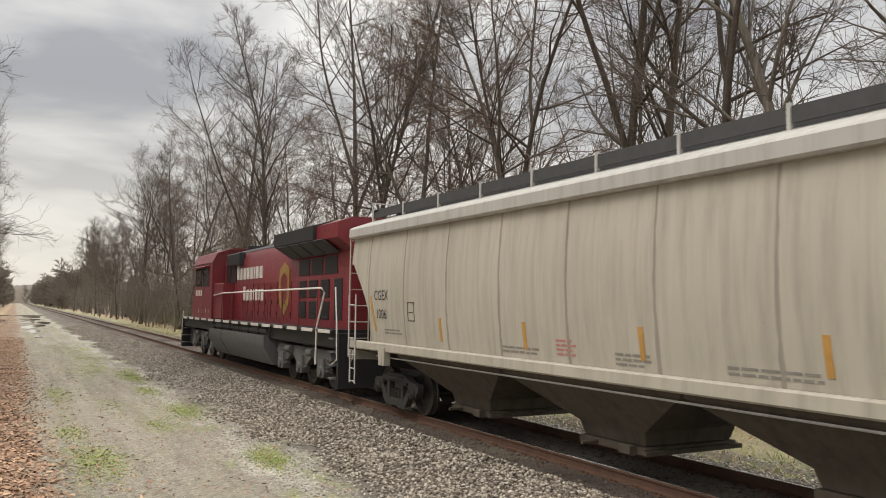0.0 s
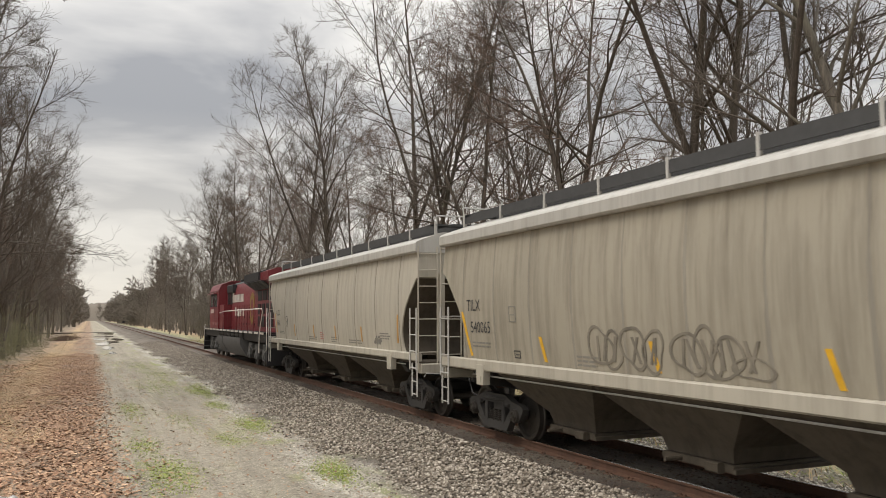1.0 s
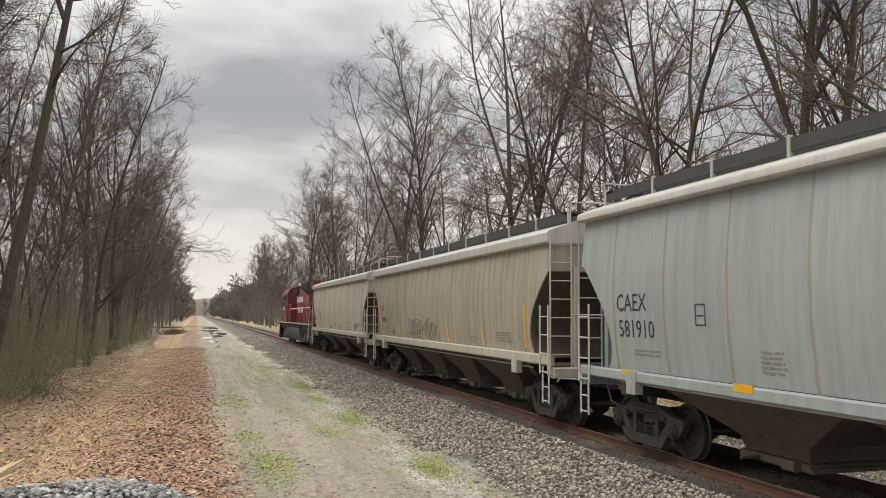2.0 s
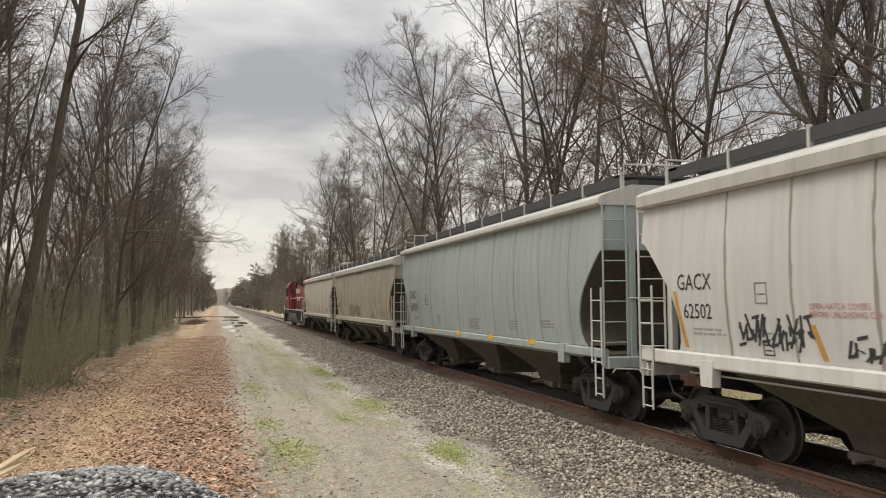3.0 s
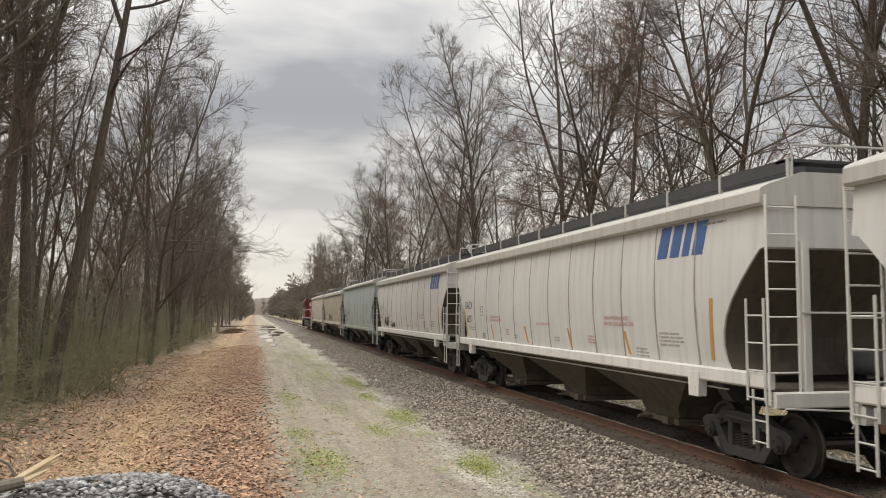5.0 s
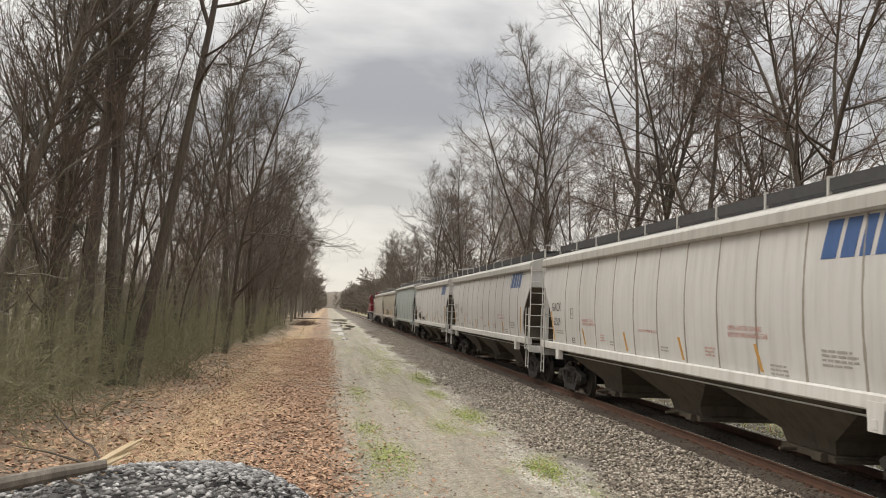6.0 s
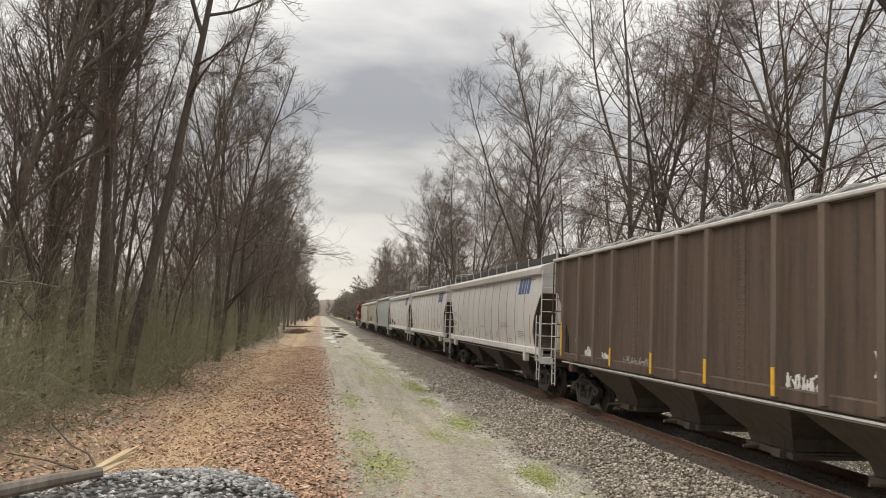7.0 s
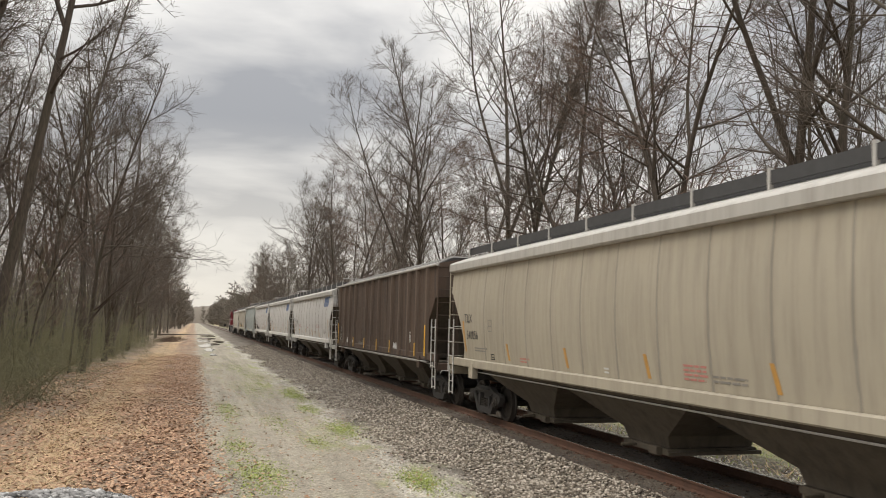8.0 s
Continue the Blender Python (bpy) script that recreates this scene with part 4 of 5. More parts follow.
def marks_white(number, logo=True, tags=False):
    def build(car, a):
        lettering(car, "GACX", a - 1.14, 2.46, 0.255, INK)
        lettering(car, number, a - 1.28, 2.03, 0.235, INK)
        framed(car, a - 3.03, 2.25, 0.25, 0.27, INK_GREY)
        small_print(car, [(a - 1.5, 1.86, 0.85, 2), (a - 6.2, 1.72, 0.35, 2), (a - 9.3, 1.75, 0.4, 2), (a - 13.5, 1.68, 0.5, 3), (-a + 3.1, 1.98, 0.8, 4)], INK_PALE)
        for yy, zz, hh in ((a - 4.05, 2.09, 0.075), (a - 12.2, 2.09, 0.085)):
            lettering(car, "OPEN HATCH COVERS", yy, zz + hh * 1.3, hh, INK_RED)
            lettering(car, "BEFORE UNLOADING CAR", yy, zz, hh, INK_RED)
        lettering(car, "DO NOT HAMMER ON CAR", a - 8.1, 2.04, 0.065, INK_RED)
        small_print(car, [(a - 5.5, 1.86, 0.35, 3), (a - 11.3, 1.84, 0.4, 3)], INK_FADED)
        reflectors(car, [a - 1.24], 1.58, 0.86, AMBER, lean=0.22)
        reflectors(car, [a - 4.2, a - 7.3, a - 10.3, a - 13.2], 1.57, 0.43, AMBER, lean=0.16)
        reflectors(car, [-a + 1.5], 1.62, 0.95, AMBER, lean=-0.08)
        framed(car, a - 3.1, 1.57, 0.22, 0.13, INK)
        if logo:
            y = -a + 3.12
            forms = [bar(y, 3.27, 0.34, 0.54, -0.12), bar(y - 0.44, 3.27, 0.30, 0.54, -0.12), bar(y - 0.84, 3.27, 0.22, 0.54, -0.12), bar(y - 1.16, 3.27, 0.32, 0.54, -0.12)]
            on_side(car, "emblem", forms, INK_BLUE, label="slanted blue owner's emblem")
            small_print(car, [(y - 1.45, 3.72, 0.8, 1)], INK_GREY)
        if tags:
            scrawl(car, a - 2.6, 1.62, 1.5, 0.5, INK, 11, n=9)
            scrawl(car, a - 4.6, 1.58, 1.4, 0.28, INK, 12, n=8)
    return build


def marks_brown(car, a):
    reflectors(car, [a - 4.95, a - 7.35, a - 9.75, a - 11.95, -a + 2.31], 1.37, 0.43, YELLOW, True, 0.10)
    reflectors(car, [a - 1.0, -a + 1.12], 1.42, 0.95, YELLOW, True, 0.12)
    scrawl(car, a - 2.9, 1.40, 0.8, 0.34, CHALK, 21, True, 8)
    scrawl(car, a - 4.2, 1.38, 0.75, 0.28, CHALK, 22, True, 6)
    scrawl(car, a - 5.6, 1.46, 1.5, 0.22, INK_GREY, 23, True)
    scrawl(car, a - 12.2, 1.38, 0.85, 0.36, CHALK, 24, True, 7)
    scrawl(car, -a + 3.6, 1.75, 0.5, 0.4, CHALK, 25, True, 4)
    small_print(car, [(a - 2.1, 1.9, 0.16, 2)], CHALK, True)


def marks_beige(car, a):
    lettering(car, "TILX", a - 1.28, 2.46, 0.23, INK)
    lettering(car, "540056", a - 1.42, 2.03, 0.23, INK)
    framed(car, a - 3.05, 2.24, 0.25, 0.27, INK_GREY)
    small_print(car, [(a - 2.0, 1.8, 0.9, 2), (a - 12.0, 1.72, 0.8, 2)], INK_GREY)
    small_print(car, [(a - 5.0, 1.66, 0.5, 2), (a - 11.3, 1.84, 0.6, 4)], INK_RED)
    small_print(car, [(a - 8.85, 1.66, 0.2, 2)], CHALK)
    reflectors(car, [a - 1.25], 1.7, 0.8, AMBER, lean=0.14)
    reflectors(car, [a - 4.3, a - 7.35, a - 10.3, a - 13.3], 1.6, 0.38, AMBER, lean=0.1)
    framed(car, a - 3.15, 1.57, 0.22, 0.12, INK)


def joints(first, step, n):
    """Sheet joints along the train, from the first one backwards."""
    return [first - step * i for i in range(n)]


hopper_wagon(17.85, 0.9, PAINT_CREAM, "cream curved-side covered hopper wagon with grimy sheet joints", marks_cream, seams=joints(16.74, 1.82, 9), sill=(1.32, 1.51))
hopper_wagon(-0.5, -17.8, PAINT_TAN, "dirty tan covered hopper wagon with grey spray paint", marks_tan, seams=joints(-1.6, 1.345, 12), chutes=4, sill_mat=PAINT_CREAM)
hopper_wagon(-19.2, -36.35, PAINT_BLUE, "pale blue-green covered hopper wagon with white sill", marks_blue, seams=joints(-20.5, 1.59, 10), eave=4.2, lip_up=0.09, sill=(1.235, 1.415))
hopper_wagon(-37.76, -55.28, PAINT_WHITE, "white covered hopper wagon with blue emblem and black tags", marks_white("62502", True, True), seams=joints(-40.15, 1.36, 11), sill_mat=SILL_WHITE)
hopper_wagon(-56.8, -74.36, PAINT_WHITE, "white covered hopper wagon with blue emblem near its end", marks_white("62551"), seams=joints(-59.1, 1.34, 11), sill_mat=SILL_WHITE)
hopper_wagon(-76.0, -93.98, PAINT_WHITE, "off-white covered hopper wagon with blue emblem and red stencils", marks_white("62509"), seams=joints(-78.5, 1.33, 11), sill_mat=SILL_WHITE)
hopper_wagon(-95.34, -113.1, PAINT_BROWN, "dark brown ribbed hopper wagon with yellow strips and white scrawls", marks_brown, flat=True, eave=4.16, chutes=4,
             posts=(1.06, 2.5, 3.75, 5.0, 7.4, 8.55, 9.8, 12.0, 13.2, 14.4, 15.5, 16.7), rivets=(6.3, 10.9))
hopper_wagon(-114.44, -132.6, PAINT_BEIGE, "beige curved-side covered hopper wagon with faint stencils", marks_beige, seams=joints(-117.2, 1.315, 12))


def locomotive(yc):
    eng = thing("locomotive", "dark red diesel locomotive with black trim and white lettering bars", "locomotive")
    # frame, walkway and ends
    part("underframe", Shape().box(-1.35, 1.35, -10.6, 10.6, 1.2, 1.6, 0.04), LOCO_BLACK, eng, "black underframe")
    part("walkway", Shape().box(-1.52, 1.52, -10.3, 10.2, 1.6, 1.68, 0.01), LOCO_BLACK, eng)
    for s in (-1, 1):
        x0, x1 = sorted((s * 1.525, s * 1.54))
        for i in range(15):
            part("edge_stripe", Shape().box(x0, x1, -10.2 + i * 1.36, -9.3 + i * 1.36, 1.59, 1.68), LOCO_WHITE, eng)
    # long hood
    hood = Shape().prism([(-0.98, 1.68), (-0.98, 3.92), (-0.80, 4.25), (-0.45, 4.36), (0.45, 4.36), (0.80, 4.25), (0.98, 3.92), (0.98, 1.68)], "y", -10.2, 3.9)
    part("long_hood", hood, LOCO_RED, eng, "dark red long hood")
    part("hood_roof", Shape().prism([(-0.83, 4.24), (-0.48, 4.40), (0.48, 4.40), (0.83, 4.24)], "y", -5.3, 3.7), LOCO_BLACK, eng, "black hood roof")
    wing = Shape().prism([(-1.0, 3.72), (-1.52, 4.05), (-1.52, 4.42), (-1.0, 4.58), (1.0, 4.58), (1.52, 4.42), (1.52, 4.05), (1.0, 3.72)], "y", -8.7, -5.0)
    part("radiator_wing", wing, LOCO_BLACK, eng, "wide black radiator section")
    part("wing_end", Shape().prism([(-1.0, 3.72), (-1.42, 4.02), (-1.42, 4.40), (-1.0, 4.55), (1.0, 4.55), (1.42, 4.40), (1.42, 4.02), (1.0, 3.72)], "y", -10.35, -8.7), LOCO_RED, eng, "red end of the radiator section")
    part("radiator_end", Shape().box(-0.99, 0.99, -10.32, -9.2, 3.3, 4.3, 0.03), LOCO_RED, eng)
    for i in range(4):
        y = -9.5 + i * 1.05
        part("radiator_screen", Shape().prism([(-1.04, 3.70), (-1.50, 4.02), (-1.53, 4.0), (-1.06, 3.67)], "y", y, y + 0.95), GRATING, eng)
    for i in range(3):
        y = -9.2 + i * 1.15
        part("intake_grille", Shape().box(-1.0, -0.975, y, y + 0.95, 3.15, 3.62), LOCO_BLACK, eng, "black intake grille")
    # hood doors with hinges and latches
    door = Shape().box(-1.0, -0.978, 0.03, 0.72, 1.82, 3.02, 0.008).mesh("hood_door", LOCO_RED)
    for i in range(8):
        d = part("hood_door", door, None, eng, at=pose(0, -5.4 + i * 0.76 + 0.2, 0))
        lt = Shape().box(-1.015, -1.0, 0.60, 0.66, 2.3, 2.45)
        lt.box(-1.012, -1.0, 0.03, 0.10, 1.95, 2.05).box(-1.012, -1.0, 0.03, 0.10, 2.75, 2.85)
        part("latch", lt, LOCO_BLACK, d)
    for i, (y, w, z0, z1) in enumerate(((-9.6, 0.6, 1.9, 3.0), (-8.6, 0.7, 1.9, 2.4), (-8.6, 0.7, 2.5, 3.0), (-7.6, 0.7, 1.9, 2.4), (-7.6, 0.7, 2.5, 3.0), (-6.6, 0.6, 1.9, 2.4), (-6.6, 0.6, 2.5, 3.0), (1.9, 0.7, 3.1, 3.8), (2.8, 0.7, 3.1, 3.8))):
        gsh = Shape().box(-1.0, -0.976, y, y + w, z0, z1, 0.008)
        for j in range(5):
            zz = z0 + (z1 - z0) * (j + 0.5) / 5
            gsh.box(-1.012, -0.99, y + 0.04, y + w - 0.04, zz - 0.02, zz + 0.02)
        part("louvre", gsh, LOCO_BLACK, eng)
    # inverter cabinet behind the cab, flush with the walkway edge
    part("cabinet", Shape().box(-1.42, -0.9, 2.2, 3.9, 1.68, 3.1, 0.04), LOCO_RED, eng, "red equipment cabinet")
    part("air_filter_box", Shape().box(-1.15, -0.9, 0.9, 2.9, 3.75, 4.22, 0.04), LOCO_BLACK, eng)
    part("exhaust_stack", Shape().box(-0.3, 0.3, -1.6, -0.6, 4.38, 4.62, 0.04), LOCO_BLACK, eng)
    part("roof_fan", Shape().tube([(0, 2.2, 4.38), (0, 2.2, 4.55)], 0.5, 18), LOCO_BLACK, eng)
    # cab and nose
    cabp = [(-1.5, 1.68), (-1.5, 3.95), (-1.30, 4.32), (-0.7, 4.52), (0.7, 4.52), (1.30, 4.32), (1.5, 3.95), (1.5, 1.68)]
    part("cab", Shape().prism(cabp, "y", 3.9, 7.5), LOCO_RED, eng, "dark red cab")
    part("cab_roof", Shape().prism([(-1.53, 3.95), (-1.32, 4.35), (-0.7, 4.56), (0.7, 4.56), (1.32, 4.35), (1.53, 3.95), (1.48, 3.95), (1.28, 4.3), (0.7, 4.5), (-0.7, 4.5), (-1.28, 4.3), (-1.48, 3.95)], "y", 3.8, 7.75), LOCO_RED, eng)
    for y, w in ((4.5, 1.1), (6.0, 1.15)):
        wn = part("cab_window", Shape().box(-1.515, -1.495, y, y + w, 3.05, 3.72, 0.01), CAB_GLASS, eng, "dark cab side window")
        fr = Shape()
        for q in ((y - 0.05, y, 3.0, 3.77), (y + w, y + w + 0.05, 3.0, 3.77), (y, y + w, 3.0, 3.05), (y, y + w, 3.72, 3.77)):
            fr.box(-1.525, -1.495, *q)
        part("window_frame", fr, LOCO_BLACK, wn)
    part("sun_shade", Shape().prism([(-1.52, 3.80), (-1.75, 3.76), (-1.75, 3.79), (-1.52, 3.86)], "y", 4.4, 7.2), LOCO_RED, eng)
    nose = Shape().loft([[(-1.15, y, z0), (-1.15, y, z1 - 0.2), (-0.9, y, z1), (0.9, y, z1), (1.15, y, z1 - 0.2), (1.15, y, z0)] for y, z0, z1 in ((7.4, 1.68, 3.1), (9.3, 1.68, 2.95), (9.7, 1.75, 2.7))])
    part("nose", nose, LOCO_RED, eng)
    part("windscreen", Shape().box(-1.2, 1.2, 7.5, 7.53, 3.2, 3.9, 0.01), CAB_GLASS, eng)
    on_cab = Shape()
    for i in range(4):
        on_cab.box(-1.508, -1.5, 6.9 - i * 0.34, 7.12 - i * 0.34, 2.62, 2.86)
    part("number_bars", on_cab, LOCO_WHITE, eng, "pale bars where the road number stands")
    low = Shape()
    for i in range(4):
        low.box(-1.508, -1.5, 4.3 + i * 0.7, 4.36 + i * 0.7, 1.9, 2.05)
    part("grab_marks", low, LOCO_WHITE, eng)
    part("cab_door_line", Shape().box(-1.506, -1.5, 5.55, 5.6, 1.75, 2.9), LOCO_BLACK, eng)
    # owner's lettering as blocks, one for each letter, and the shield
    def blocks(y, z, h, widths, first):
        sh = Shape()
        for i, w in enumerate(widths):
            hh = h * (1.28 if i == 0 and first else 1.0)
            sh.box(-1.012, -0.978, y - w, y, z, z + hh, 0.0)
            y -= w + 0.17
        return sh
    part("owner_lettering", blocks(1.75, 3.2, 0.42, (0.34, 0.30, 0.34, 0.30, 0.34, 0.12, 0.30, 0.34), True), LOCO_WHITE, eng, "white blocks of the owner's name")
    part("owner_lettering", blocks(0.75, 2.42, 0.40, (0.32, 0.30, 0.30, 0.12, 0.28, 0.12, 0.30), True), LOCO_WHITE, eng, "white blocks of the owner's name")
    shield = [(-3.9, 2.9), (-3.95, 2.3), (-4.45, 1.95), (-4.95, 2.3), (-5.0, 2.9), (-4.95, 3.4), (-4.45, 3.62), (-3.95, 3.4)]
    part("shield_emblem", Shape().prism(shield, "x", -1.012, -0.98), LOCO_GOLD, eng, "dull gold shield emblem")
    part("shield_field", Shape().prism([(y * 0.62 - 1.69, (z - 2.8) * 0.62 + 2.8) for y, z in shield], "x", -1.016, -1.0), LOCO_RED, eng)
    # handrails with stanchions
    rail = Shape().tube([(-1.46, 3.7, 2.62), (-1.46, 2.0, 2.7), (-1.46, -9.3, 2.74), (-1.46, -9.55, 2.62), (-1.5, -9.1, 1.72), (-1.52, -9.1, 0.75)], 0.028, 6)
    part("handrail", rail, LOCO_WHITE, eng, "white handrail")
    part("handrail", Shape().tube([(1.46, 3.7, 2.7), (1.46, -9.5, 2.72), (1.5, -9.5, 1.72)], 0.021, 6), LOCO_WHITE, eng)
    post = Shape().tube([(-1.47, 0, 1.68), (-1.46, 0, 2.72)], 0.02, 5).mesh("stanchion", LOCO_RED)
    for i in range(8):
        part("stanchion", post, None, eng, at=pose(0, 2.2 - i * 1.6, 0))
    part("rear_handrail", Shape().tube([(-1.4, -10.2, 2.75), (-1.45, -10.45, 1.95), (-1.45, -10.5, 0.95), (-1.45, -10.1, 0.8)], 0.021, 6), LOCO_WHITE, eng, "white bent handrail at the steps")
    part("front_handrail", Shape().tube([(-1.45, 10.2, 1.9), (-1.45, 10.45, 1.6), (-1.45, 10.5, 0.9)], 0.026, 6), LOCO_WHITE, eng)
    for s in (-1, 1):
        st = Shape()
        for i in range(4):
            z = 0.45 + i * 0.33
            for x in (-1, 1):
                a0, a1 = sorted((x * 1.05, x * 1.5))
                st.box(a0, a1, min(s * 10.0, s * 10.35), max(s * 10.0, s * 10.35), z, z + 0.04)
        for x in (-1, 1):
            a0, a1 = sorted((x * 1.02, x * 1.05))
            st.box(a0, a1, min(s * 9.7, s * 10.5), max(s * 9.7, s * 10.5), 0.4, 1.6)
        part("end_steps", st, LOCO_GREY, eng)
        part("pilot", Shape().prism([(-1.45, 0.25), (1.45, 0.25), (1.45, 1.6), (-1.45, 1.6)], "y", s * 10.5, s * 10.62), LOCO_BLACK, eng)
        cp = Shape().box(-0.12, 0.12, s * 10.85 - 0.3, s * 10.85 + 0.3, 0.78, 0.98, 0.02)
        part("coupler", cp, RAIL_RUST, eng)
    # fuel tank and air reservoirs
    tank = Shape().prism([(-1.5, 0.95), (-1.5, 1.3), (1.5, 1.3), (1.5, 0.95), (1.15, 0.36), (-1.15, 0.36)], "y", -4.0, 4.2)
    part("fuel_tank", tank, LOCO_GREY, eng, "grey dusty fuel tank")
    part("tank_strap", Shape().prism([(-1.51, 0.95), (-1.51, 1.3), (1.51, 1.3), (1.51, 0.95), (1.16, 0.35), (-1.16, 0.35)], "y", 2.0, 2.06), DARK_STEEL, eng)
    part("air_reservoir", Shape().tube([(-1.3, -4.1, 1.45), (-1.3, 4.0, 1.45)], 0.15, 10), DARK_STEEL, eng)
    pipes = Shape()
    for i in range(7):
        y = -4.5 + i * 1.3
        pipes.tube([(-1.42, y, 1.58), (-1.45, y + 0.1, 1.4), (-1.36, y + 0.3, 1.25)], 0.03, 5)
    part("pipework", pipes, DARK_STEEL, eng)
    # three-axle trucks
    ws = Shape()
    for s in (-1, 1):
        prof = [(0.66, 0.0), (0.66, 0.15), (0.735, 0.34), (0.675, 0.46), (0.675, 0.56), (0.71, 0.56), (0.725, 0.537), (0.81, 0.527), (0.815, 0.46), (0.775, 0.40), (0.80, 0.16), (0.83, 0.0)]
        ws.lathe_x([(s * a, b) for a, b in prof], 30)
    ws.tube([(-1.1, 0, 0), (1.1, 0, 0)], 0.1, 10)
    ws = ws.mesh("wheelset", WHEEL_STEEL)
    fr = Shape()
    for s in (-1, 1):
        out = [(-2.5, 0.85), (-2.3, 1.1), (2.3, 1.1), (2.5, 0.85), (2.2, 0.75), (1.5, 0.6), (0.9, 0.86), (0.45, 0.6), (-0.45, 0.6), (-0.9, 0.86), (-1.5, 0.6), (-2.2, 0.75)]
        fr.prism(out, "x", s * 0.98, s * 1.14)
    fr.box(-1.0, 1.0, -0.3, 0.3, 0.7, 1.15)
    fr = fr.mesh("truck_frame", LOCO_GREY)
    box = Shape().prism([(-0.24, 0.36), (0.24, 0.36), (0.3, 0.5), (0.22, 0.86), (-0.22, 0.86), (-0.3, 0.5)], "x", -1.22, -0.98)
    box.lathe_x([(-1.22, 0.15), (-1.27, 0.13), (-1.27, 0.0)], 12, 0, 0.533)
    for dy in (-0.36, 0.36):
        pts = [(-1.08 + 0.08 * math.cos(t), dy + 0.08 * math.sin(t), 0.5 + 0.4 * t / 25.1) for t in np.linspace(0, 25.1, 34)]
        box.tube(pts, 0.02, 4)
    box = box.mesh("journal_box", LOCO_GREY)
    brk = Shape().tube([(-1.2, -0.25, 0.98), (-1.2, 0.2, 0.98)], 0.11, 12).mesh("brake_cylinder", LOCO_GREY)
    for yt in (-6.8, 6.8):
        t = part("truck", fr, None, eng, "grey three-axle truck", at=pose(0, yt, 0))
        for dy in (-1.85, 0, 1.85):
            w = part("wheelset", ws, None, t, at=pose(0, dy, 0.533))
            WHEELS.append((w, (0, dy, 0.533), 0.533))
            for turn in (0, 180):
                part("journal_box", box, None, t, at=pose(0, dy, 0, 0, 0, turn))
        for dy in (-1.0, 1.0):
            part("brake_cylinder", brk, None, t, at=pose(0, dy, 0))
    ROLLING.append((eng, yc))


locomotive(29.6)


# ---- bare trees ----
def unit(v):
    return v / np.maximum(np.linalg.norm(v, axis=-1, keepdims=True), 1e-9)


def march(r, p, d, length, k, wander, up):
    """Polylines of k steps from the points p along d, bending at random and towards the light."""
    pts = [p]
    turn = r.normal(0, wander, p.shape)
    for _ in range(k):
        turn = 0.5 * turn + r.normal(0, wander, p.shape)
        d = unit(d + turn + np.array([0, 0, up]))
        p = p + d * (length / k)[:, None]
        pts.append(p)
    return np.stack(pts, 1)


def offshoots(r, parents, radii, count, t0, t1, angle, k, wander, up, length, share, tip):
    """Branches that leave a set of parent polylines: lines and radii. length(rel, parent length) gives each one's length."""
    n, m = parents.shape[:2]
    i = np.repeat(np.arange(n), count)
    t = t0 + (t1 - t0) * (np.tile(np.arange(count), n) + r.random(n * count)) / count
    f = np.clip(t, 0, 0.999) * (m - 1)
    a = f.astype(int)
    u = (f - a)[:, None]
    p = parents[i, a] * (1 - u) + parents[i, a + 1] * u
    pr = radii[i, a] * (1 - u[:, 0]) + radii[i, a + 1] * u[:, 0]
    d = unit(parents[i, a + 1] - parents[i, a])
    side = unit(np.cross(d, r.normal(0, 1, d.shape)))
    ang = np.radians(r.normal(angle, angle * 0.2, len(i)))[:, None]
    whole = np.linalg.norm(np.diff(parents, axis=1), axis=2).sum(1)[i]
    ln = length((t - t0) / max(t1 - t0, 1e-6), whole) * r.uniform(0.55, 1.2, len(i))
    lines = march(r, p, d * np.cos(ang) + side * np.sin(ang), ln, k, wander, up)
    r0 = np.minimum(pr * share, 0.016 * ln + tip)
    fade = np.linspace(0, 1, k + 1)[None]
    return lines, r0[:, None] * (1 - fade) + np.minimum(tip, r0)[:, None] * fade


def skins(groups):
    """One mesh's arrays from groups of (lines, radii, sides)."""
    vs, fs, base = [], [], 0
    for p, rad, n in groups:
        d = unit(np.gradient(p, axis=1))
        ref = np.where(np.abs(d[..., 2:3]) > 0.8, np.array([1.0, 0.1, 0]), np.array([0, 0, 1.0]))
        u = unit(np.cross(d, ref))
        w = np.cross(d, u)
        t = 2 * np.pi * np.arange(n) / n
        ring = p[:, :, None] + (u[:, :, None] * np.cos(t)[:, None] + w[:, :, None] * np.sin(t)[:, None]) * rad[:, :, None, None]
        c, k = p.shape[:2]
        i = np.arange(k - 1)[:, None] * n + np.arange(n)[None]
        j = np.arange(k - 1)[:, None] * n + (np.arange(n)[None] + 1) % n
        quad = np.stack([i, j, j + n, i + n], -1).reshape(-1, 4)
        fs.append((quad[None] + (base + np.arange(c) * k * n)[:, None, None]).reshape(-1, 4))
        vs.append(ring.reshape(-1, 3))
        base += c * k * n
    return np.concatenate(vs), np.concatenate(fs)


